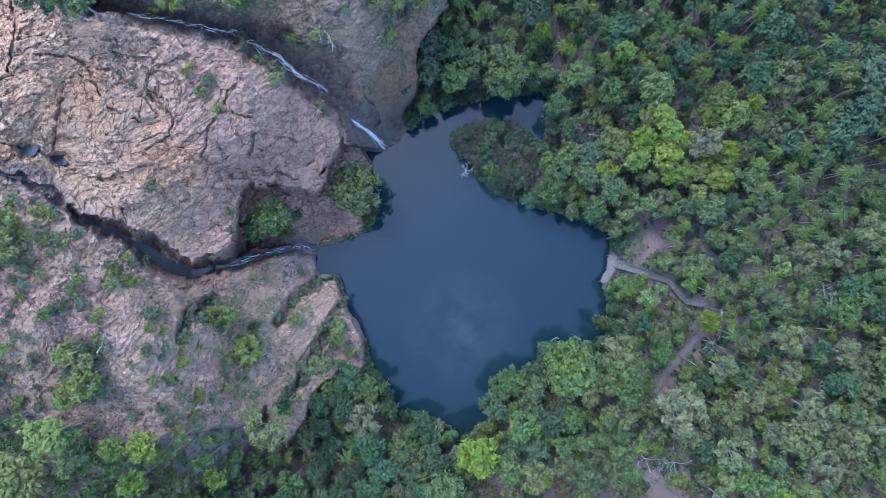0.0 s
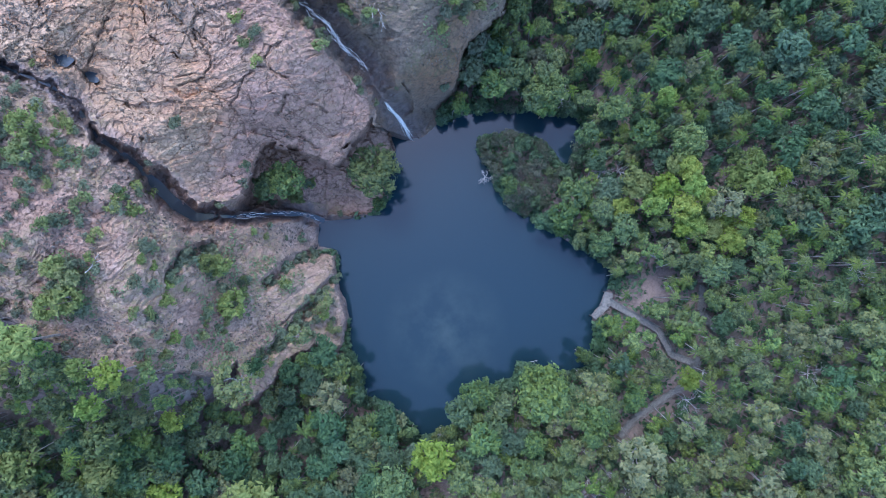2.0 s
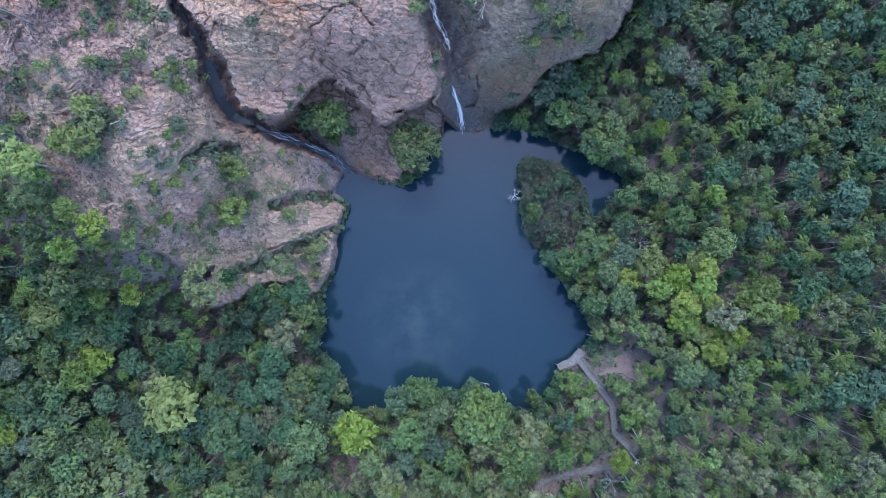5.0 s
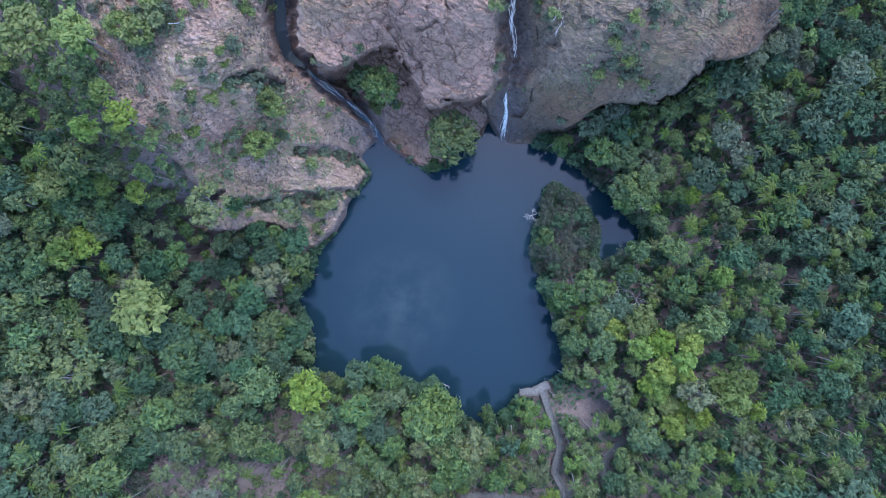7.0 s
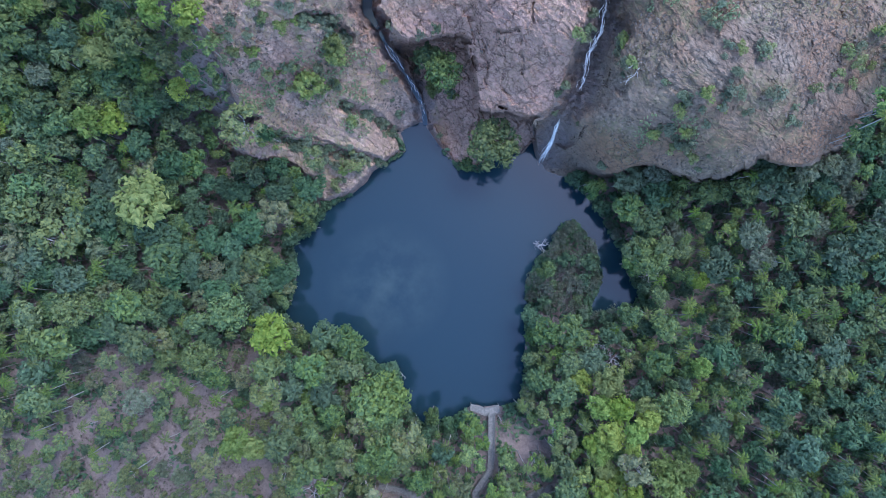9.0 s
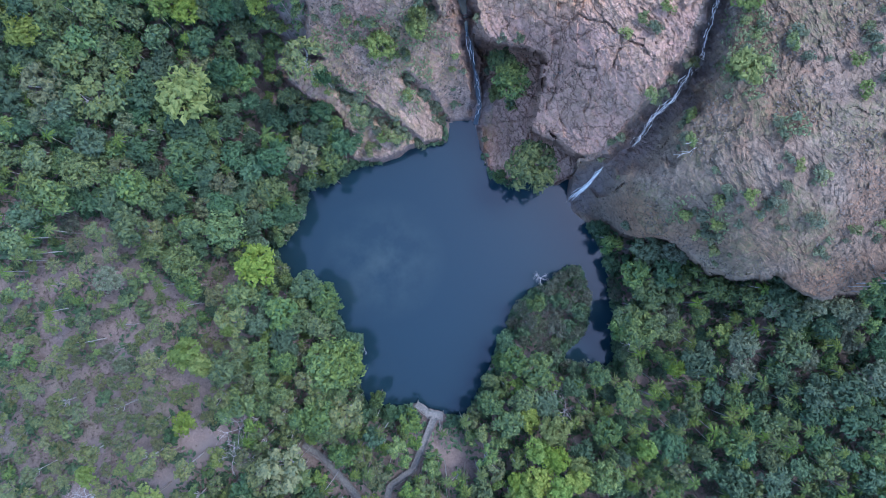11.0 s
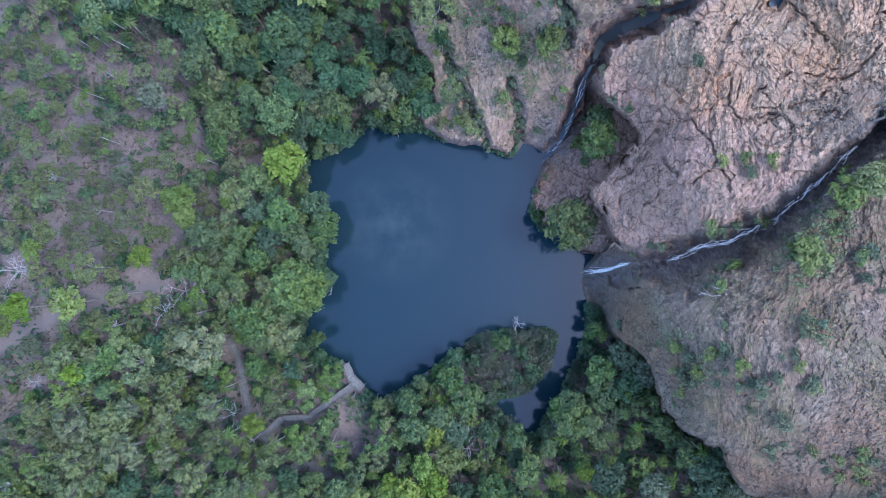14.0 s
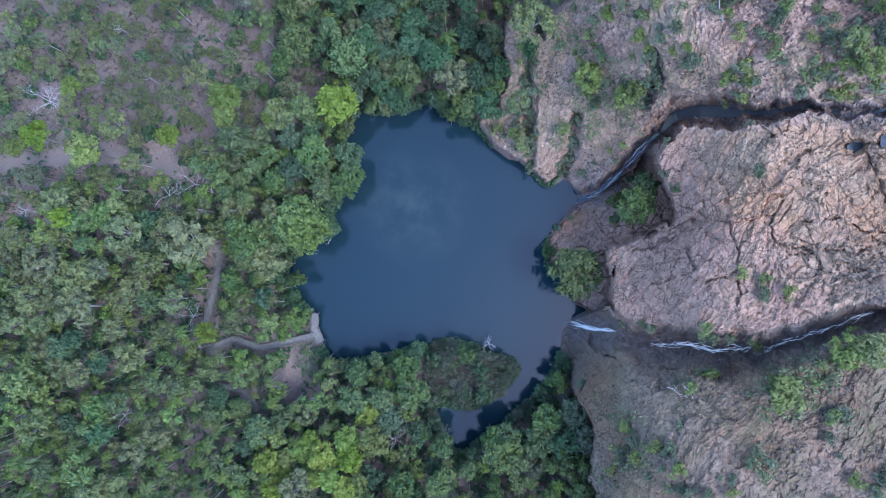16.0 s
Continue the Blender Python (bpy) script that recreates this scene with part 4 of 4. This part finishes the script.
kind("ledge", (41, 42), 3.0, 3.6, 14, 40, 0.40, 0.30, 0.5, "lime", BARK, "broadleaf_tree", "yellow-green tree rooted on a rock ledge", 0.07)
kind("bush", (15, 16, 17), 1.6, 1.1, 7, 34, 0.30, 0.46, 0.5, "sage", BARK, "shrub", "low green shrub growing between rocks", 0.04)
kind("lime", (18, 19), 1.8, 1.3, 8, 36, 0.30, 0.42, 0.5, "lime", BARK, "shrub", "low yellow-green shrub growing on the rock", 0.04)
kind("sage", (51, 52), 4.2, 10.5, 24, 46, 0.44, 0.27, 0.5, "sage", BARK, "broadleaf_tree", "grey-green tree with a broad finely leaved crown", 0.08)
kind("lime_tree", (53, 54), 3.4, 9.5, 18, 44, 0.44, 0.30, 0.5, "lime", BARK, "broadleaf_tree", "yellow-olive broadleaf tree with a rounded crown", 0.07)
kind("feather", (45, 46, 47), 2.6, 4.2, 12, 38, 0.27, 0.34, 0.4, "drab", BARK, "waterside_tree", "low drab tree with feathery foliage standing in the shallows", 0.05)
KINDS["palm"] = [(*palm_arrays(s, 11.5, 30, 1.65), 1.75, 11.5, "palm", PALM_BARK, "palm_tree", "slender palm with a star of arching fronds") for s in (21, 22, 23, 24)]

plants = []       # (distance, kind, variant, u, v, radius)
rng = np.random.default_rng(5)
for name, rows in (("bright", BRIGHT), ("mid", MID), ("olive", OLIVE), ("palm", PALMS), ("mid", MORE_MID), ("olive", MORE_OLIVE),
                   ("olive", OLIVE_TREES), ("mid", MID_TREES), ("dark", DARK_TREES), ("bright", BRIGHT_TREES), ("palm", PALM_GROVE), ("palm", PALM_SLOPE), ("palm", PALM_EDGE),
                   ("lime_tree", LIME_TREES), ("feather", DRAB_TREES), ("sage", SAGE_TREES)):
    for x, y, r in rows:
        plants.append(("grand" if name == "mid" and r > 4.6 else name, x, y, r))
marked = {(x, y) for _, x, y, r in plants}
taken = [(x, y, r * 1.15) for _, x, y, r in plants] + [(x, y, r * 0.5) for x, y, r in BARE]

# crowns leaning out along the wooded shore
ring = np.array(POOL + POOL[:1])
along = np.r_[0, np.cumsum(np.hypot(*np.diff(ring, axis=0).T))]
for s in np.arange(0, along[-1], 2.3):
    x, y = np.interp(s, along, ring[:, 0]), np.interp(s, along, ring[:, 1])
    a = rng.uniform(0, 6.28)
    x, y = x + math.cos(a) * 0.8, y + math.sin(a) * 0.8
    rock = max(float(p[0]) for p in rock_parts(np.array([x]), np.array([y])))
    deck = float(to_line(np.array([x]), np.array([y]), PLATFORM)[0][0])
    r = rng.uniform(1.5, 2.7)
    for _ in range(6):                                   # stand back until the crown's edge is at the water
        here, right, up = (float(inside(np.array([p]), np.array([q]), POOL)[0]) for p, q in ((x, y), (x + 0.3, y), (x, y + 0.3)))
        if here < -r * 0.2:
            break
        n = math.hypot(right - here, up - here) + 1e-6
        x, y = x - (right - here) / n * 0.5, y - (up - here) / n * 0.5
    if rock > -r * 0.6 or deck < 4 or any(math.hypot(x - p, y - q) < 0.6 * (w + r) for p, q, w in taken):
        continue
    name = "feather" if math.hypot(x - 11, y - 29) < 14 else ("under", "mid", "olive", "dark", "under")[int(rng.integers(5))]
    plants.append((name, x, y, r)), taken.append((x, y, r))

n = 26000
cu, cv = rng.uniform(-138, 138, n), rng.uniform(-138, 138, n)
keep = np.hypot(cu, cv) < 138
cu, cv = cu[keep], cv[keep]
_, _, csd, _, _ = land(cu, cv)


def open_wood(x, y):
    """The dry open woodland on the higher ground."""
    n = fractal(x / 18, y / 18, 101, 3) * 16
    return (-y - 54 - 0.08 * x + n > 0) & (x - 3 + n > 0) | foot_slope(x, y)


def foot_slope(x, y):
    """Brown soil with scattered trees below the grey rock slope."""
    n = fractal(x / 13, y / 13, 102, 3) * 16
    return (-x - 42 + n > 0) & (y + 60 + n > 0) & (y < -24)


dry = open_wood(cu, cv)
cp = -inside(cu, cv, POOL)
cd = np.minimum(np.minimum(to_line(cu, cv, DECK_A)[0], to_line(cu, cv, DECK_B)[0]), np.minimum(to_line(cu, cv, DECK_C)[0], to_line(cu, cv, PLATFORM)[0]))
ct = to_line(cu, cv, TRACK)[0]
for k in range(len(cu)):
    x, y = cu[k], cv[k]
    if cp[k] < 0.8 or csd[k] > -0.2 or math.hypot(x - 47, y - 5) < 6.5:
        continue
    savanna = dry[k]
    east = x > 38 and y > -20
    roll = rng.random()
    if savanna:
        name = ("fresh" if roll < 0.40 else "mid" if roll < 0.6 else "sapling" if roll < 0.92 else "bright") if x < -36 else "thin" if roll < 0.62 else "olive" if roll < 0.74 else "sapling" if roll < 0.97 else "bright"
    elif east and math.hypot(x - 11, y - 27) > 12:
        name = ("palm" if roll < (0.34 if x > 66 else 0.2) else "fresh" if roll < 0.36 + 0.26 * (y < 28) else "open" if roll < 0.36 + 0.40 * (y < 28) else "dark" if roll < 0.80 else "mid" if roll < 0.94 else "olive")
    # paler crowns picked here to stand in for haze over the cliff's shadow
    elif y > 34 and x < 22:
        name = "sage" if roll < 0.22 else "mid" if roll < 0.55 else "dark" if roll < 0.8 else "palm" if roll < 0.92 else "fresh"
    elif y > 40:
        name = "dark" if roll < 0.48 else "mid" if roll < 0.68 else "palm" if roll < 0.95 else "olive"
    elif math.hypot(x - 11, y - 27) < 12:
        name = "feather"
    elif x > 5:
        name = "olive" if roll < 0.28 else "open" if roll < 0.44 else "fresh" if roll < 0.62 else "mid" if roll < 0.78 else "dark" if roll < 0.92 else "palm"
    else:
        name = "fresh" if roll < 0.32 * (x < -62) else "dark" if roll < 0.5 - 0.25 * (x < -45) else "mid" if roll < 0.76 else "palm" if roll < 0.88 else "bright" if roll < 0.90 + 0.05 * (x < -45) else "olive"
    if math.hypot(x - 52, y - 28) < 16 and rng.random() < 0.5:
        name = "bright"
    r = KINDS[name][0][2] * rng.uniform(0.62, 1.15) * (0.78 if savanna and x < -36 else 1.0)
    if cp[k] < r * 0.5 or cd[k] < r * 0.72 + 0.7 or ct[k] < r * 0.5 + 2.0 and savanna or csd[k] > -r * 0.12:
        continue
    gap = 1.0 if savanna else 0.74
    t = np.array(taken)
    if (np.hypot(t[:, 0] - x, t[:, 1] - y) < gap * (t[:, 2] + r) * (0.66 if name == "palm" else 0.80)).any():
        continue
    taken.append((x, y, r))
    plants.append((name, x, y, r))

# small trees in the gaps
low_taken = [(0.0, 0.0, 1.0)]
for k in rng.permutation(len(cu))[:9000]:
    x, y = cu[k], cv[k]
    if cp[k] < 0.9 or csd[k] > 0.3 or math.hypot(x - 47, y - 5) < 6 or cd[k] < 2.6 or dry[k] and rng.random() < 0.88 or ct[k] < 3.0:
        continue
    r = rng.uniform(1.4, 2.6)
    t = np.array(low_taken)
    if (np.hypot(t[:, 0] - x, t[:, 1] - y) < 0.85 * (t[:, 2] + r)).any():
        continue
    t = np.array(taken)
    if (np.hypot(t[:, 0] - x, t[:, 1] - y) < 0.45 * t[:, 2]).any():
        continue
    low_taken.append((x, y, r))
    plants.append(("under" if rng.random() < 0.7 else "sapling", x, y, r))

# scrub on the rock
n = 2600
bu, bv = rng.uniform(-135, 5, n), rng.uniform(-50, 135, n)
bh, _, bsd, bw, bwet = land(bu, bv)
bn = fractal(bu / 9, bv / 9, 111, 3)
for k in range(n):
    want = (0.10, 0.9, 0.55)[bw[k]]
    if bsd[k] > 1.2 and bwet[k] > 2.5 and bn[k] > 0.08 - 0.1 * (bw[k] == 1) and rng.random() < want:
        name = "bush" if rng.random() < 0.7 else "lime"
        plants.append((name, bu[k], bv[k], KINDS[name][0][2] * rng.uniform(0.4, 1.0)))
for gully in GULLIES:
    for (ax, ay), (bx, by) in zip(gully, gully[1:]):
        for t in np.arange(0, 1, 1.5 / math.hypot(bx - ax, by - ay)):
            if rng.random() < 0.85:
                plants.append(("bush", ax + (bx - ax) * t + rng.normal(0, 0.7), ay + (by - ay) * t + rng.normal(0, 0.7), rng.uniform(0.9, 2.0)))
for x, y, r in SHRUBS:
    if r > 2.5:
        plants.append(("ledge", x, y, r * 0.85))
    for _ in range(max(2, int(r * 2))):
        plants.append(("lime" if rng.random() < 0.6 else "bush", x + rng.normal(0, r * 0.4), y + rng.normal(0, r * 0.4), rng.uniform(0.8, 1.6)))

plants.sort(key=lambda p: math.hypot(p[1], p[2]))
made, first, joined, tints = {}, {}, {}, {}
for name, x, y, r in plants:
    rows = KINDS[name]
    variant = int(rng.integers(len(rows)))
    crown, wood, radius, height, leaf, bark, thing, label = rows[variant]
    scale = r / radius
    tall = scale * (1.0 if thing == "shrub" else rng.uniform(0.78, 1.25))
    tall = tall if thing == "shrub" else max(0.75, min(1.35, tall ** 0.6))
    if (x, y) in marked:
        tall = max(1.08, tall)
    g = spot(x, y)
    for _ in range(2):
        k = (1 - (g + height * tall) / EYE) / (1 - g / EYE)
        g = spot(x * k, y * k)
    k = 1 - (g + height * tall) / EYE
    m = Matrix.LocRotScale((x * k, y * k, g - 0.1), Euler((0, 0, rng.uniform(0, 6.28))), (scale, scale, tall))
    made[thing] = made.get(thing, 0) + 1
    if made[thing] <= 220:
        if (name, variant) in first:
            copy_thing(first[name, variant], m @ Matrix.Diagonal((*(1 / x for x in first[name, variant].scale), 1)))
        else:
            root = tagged(new(thing), label, "palm" if name == "palm" else "shrub" if thing == "shrub" else "tree", group=thing + "s round the pool")
            part("trunk", wood.mesh("trunk", bark, True), root)
            part("crown", crown.mesh("crown", LEAF[leaf]), root)
            root.matrix_basis = m
            first[name, variant] = root
    else:
        joined.setdefault((leaf, "leaf"), Soup()), joined.setdefault((bark.name, "bark"), Soup())
        mm = np.array(m)
        for key, arr in (((leaf, "leaf"), crown), ((bark.name, "bark"), wood)):
            vv, ff = arr.arrays()
            if key[1] == "leaf" and name != "palm":           # the far canopy carries fewer leaves
                vv = vv.reshape(-1, 4, 3)[rng.random(len(vv) // 4) < 0.74].reshape(-1, 3)
                ff = np.arange(len(vv)).reshape(-1, 4)
            joined[key].add(vv @ mm[:3, :3].T + mm[:3, 3], ff)
            tints.setdefault(key, []).append(np.full(len(vv), rng.random(), np.float32))
for (key, what), soup in joined.items():
    mat = LEAF[key] if what == "leaf" else bpy.data.materials[key]
    me = soup.mesh("forest", mat)
    me.attributes.new("tree", "FLOAT", "POINT").data.foreach_set("value", np.concatenate(tints[key, what]))
    ob = new("forest_foliage" if what == "leaf" else "forest_trunks", me)
    tagged(ob, "far forest canopy of mixed green trees" if what == "leaf" else "trunks and limbs of the far forest", "forest", kind="stuff")

for k, (x, y, r) in enumerate(BARE):
    wood = bare_arrays(200 + k, r, 9)
    g = spot(x, y)
    root = tagged(new("dead_tree"), "bare bleached dead tree with spreading branches", "tree", group="dead trees")
    part("crown", wood.mesh("crown", DEAD), root)
    q = 1 - (g + 8.0) / EYE
    root.matrix_basis = pose(x * q, y * q, g, 0, 0, 70 * k)

# undergrowth between the trees
rng = np.random.default_rng(9)
n = 84000
cu, cv = rng.uniform(-140, 140, n), rng.uniform(-140, 140, n)
bank = rng.integers(0, len(POOL), 9000)
edge, after = np.array(POOL)[bank], np.array(POOL)[(bank + 1) % len(POOL)]
edge = edge + (after - edge) * rng.random((9000, 1)) + rng.normal(0, 1.3, (9000, 2))
cu, cv = np.r_[cu, edge[:, 0]], np.r_[cv, edge[:, 1]]
_, low, csd, _, _ = land(cu, cv)
cp = -inside(cu, cv, POOL)
sav = open_wood(cu, cv)
thick = fractal(cu / 6, cv / 6, 121, 3)
ok = (np.hypot(cu, cv) < 140) & (csd < 0.4) & (cp > 0.2) & (thick > np.where(sav, 0.16, -0.5)) & ((np.hypot(cu - 47, cv - 5) > 7) | (thick > 0.12))
ok |= (cp > -0.9) & (cp < 2.6) & (csd < -0.4)
ok &= np.minimum(np.minimum(to_line(cu, cv, DECK_A)[0], to_line(cu, cv, DECK_B)[0]), to_line(cu, cv, DECK_C)[0]) > 1.3
ok &= inside(cu, cv, PLATFORM) < -0.9
cu, cv, low, thick = cu[ok], cv[ok], low[ok], thick[ok]
hh = low + rng.uniform(0.1, 1.0, len(cu)) ** 0.7 * (1.2 + 2.2 * np.clip(thick + 0.3, 0, 1))
soup = Soup()
leaves(soup, rng, np.stack(place(cu, cv, hh), 1), rng.normal(0, 0.5, (len(cu), 3)) + (0, 0, 0.8), 0.7)
tagged(new("undergrowth", soup.mesh("undergrowth", LEAF["dark"])), "dark green undergrowth covering the forest floor", "undergrowth", kind="stuff")

# dry grass and low green scrub on the rock
rng = np.random.default_rng(12)
n = 90000
cu, cv = rng.uniform(-135, 4, n), rng.uniform(-48, 135, n)
hh, _, csd, who, cw = land(cu, cv)
patch = fractal(cu / 12, cv / 12, 131, 3) + 0.6 * fractal(cu / 3, cv / 3, 132, 3)
green = np.zeros(n)
for x, y, r in GREEN_SCRUB:
    green = np.maximum(green, 1 - np.hypot(cu - x, cv - y) / r + 0.9 * fractal(cu / 3.5, cv / 3.5, 133, 3))
ok = (np.hypot(cu, cv) < 138) & (csd > 0.8) & (cw > 2.2) & ((who > 0) | (patch > 0.25))
isgreen = ok & (green > 0.25)
isdry = ok & ~isgreen & (patch > 0.02) & (rng.random(n) < 0.5)
for mask, leaf, size, label in ((isgreen, "scrub", 0.38, "low green scrub and grass on the rock"), (isdry, "dry", 0.34, "dry olive-brown grass tufts on the rock")):
    soup = Soup()
    k = int(mask.sum())
    at = np.stack(place(cu[mask], cv[mask], hh[mask] + rng.uniform(0.0, 0.45, k) * (1.6 if leaf == "scrub" else 0.7)), 1)
    leaves(soup, rng, at, rng.normal(0, 0.6, (k, 3)) + (0, 0, 0.7), size)
    tagged(new("scrub" if leaf == "scrub" else "grass", soup.mesh("scrub", LEAF[leaf])), label, "scrub" if leaf == "scrub" else "grass", kind="stuff")


# still water in hollows of the rock, and the dark stream in the lower gorge
for x, y, r in ROCK_POOLS:
    z = spot(x, y) + 0.35
    ring = [place(x + r * math.cos(a) * (1 + 0.18 * math.sin(3 * a)), y + r * 0.75 * math.sin(a) * (1 + 0.15 * math.cos(2 * a)), z)[:2] for a in np.linspace(0, 6.1, 22)]
    sheet("rock_pool", ring, z, STREAM, "small still pool of dark water in a rock hollow", "pool", "structure")


def stream(line, bed, half):
    soup = Soup()
    pts = np.array(line)
    t = np.arange(0, len(pts) - 1 + 1e-6, 0.1)
    x, y = np.interp(t, range(len(pts)), pts[:, 0]), np.interp(t, range(len(pts)), pts[:, 1])
    z = np.interp(t, range(len(bed)), bed) + 0.12
    w = np.interp(t, range(len(half)), half) * 0.7 + 0.15 + 0.3 * grain(t * 2.3, t * 0, 5)
    dx, dy = np.gradient(x), np.gradient(y)
    n = np.hypot(dx, dy)
    l = np.stack(place(x - dy / n * w, y + dx / n * w, z), 1)
    r = np.stack(place(x + dy / n * w, y - dx / n * w, z), 1)
    soup.add(np.stack([r, l], 1).reshape(-1, 3), [(2 * i, 2 * i + 2, 2 * i + 3, 2 * i + 1) for i in range(len(t) - 1)])
    return tagged(new("stream", soup.mesh("stream", STREAM, True)), "dark stream running through a narrow rock gorge", "stream", kind="structure")


stream(GORGE, GORGE_BED, GORGE_HALF)
falling_water("rill", GORGE, GORGE_BED, 8.0, 11.0, 8, 0.5, "thin white rill in the dark gorge")


def fallen_log(x, y, length, turn, lift):
    rng = np.random.default_rng(int(length * 100))
    soup = Soup()
    t = np.linspace(-0.5, 0.5, 6)
    bend = rng.normal(0, 0.05 * length, 6)
    tube(soup, np.stack([t * length, bend, np.full(6, 0.12)], 1), np.linspace(0.10, 0.04, 6), 6)
    for k in range(3):
        a = t[2 + k % 3] * length
        tube(soup, [(a, bend[2], 0.12), (a + 0.25 * length, bend[2] + rng.choice((-1, 1)) * 0.16 * length, 0.3)], (0.04, 0.02), 4)
    ob = tagged(new("fallen_log", soup.mesh("fallen_log", DEAD, True)), "bleached fallen log lying on the ground" if lift > 0 else "bleached fallen log at the water's edge", "log", group="fallen logs")
    h = max(spot(x, y), 0.0)
    ob.matrix_basis = pose(*place(x, y, h + lift), 0, 0, turn)


for row in LOGS:
    fallen_log(*row)

# litter, dry grass and low shrubs on the open woodland floor
rng = np.random.default_rng(15)
n = 40000
cu, cv = np.r_[rng.uniform(-5, 140, n), rng.uniform(-135, -36, n // 4)], np.r_[rng.uniform(-140, -45, n), rng.uniform(-80, -24, n // 4)]
_, low, csd, _, _ = land(cu, cv)
ok = open_wood(cu, cv) & (csd < 0.3) & (np.hypot(cu, cv) < 140) & (to_line(cu, cv, TRACK)[0] > 1.8)
patch = fractal(cu / 5, cv / 5, 141, 4)
for leaf, mask, size, name, label in (("dry", ok & (patch > -0.1), 0.34, "dry_grass", "dry grass and fallen leaves on brown soil"),
                                     ("scrub", ok & (patch > 0.22), 0.36, "low_scrub", "low green shrubs on the open woodland floor")):
    k = int(mask.sum())
    soup = Soup()
    leaves(soup, rng, np.stack(place(cu[mask], cv[mask], low[mask] + rng.uniform(0.02, 0.5, k)), 1), rng.normal(0, 0.6, (k, 3)) + (0, 0, 0.7), size)
    tagged(new(name, soup.mesh(name, LEAF[leaf])), label, "grass" if leaf == "dry" else "scrub", kind="stuff")
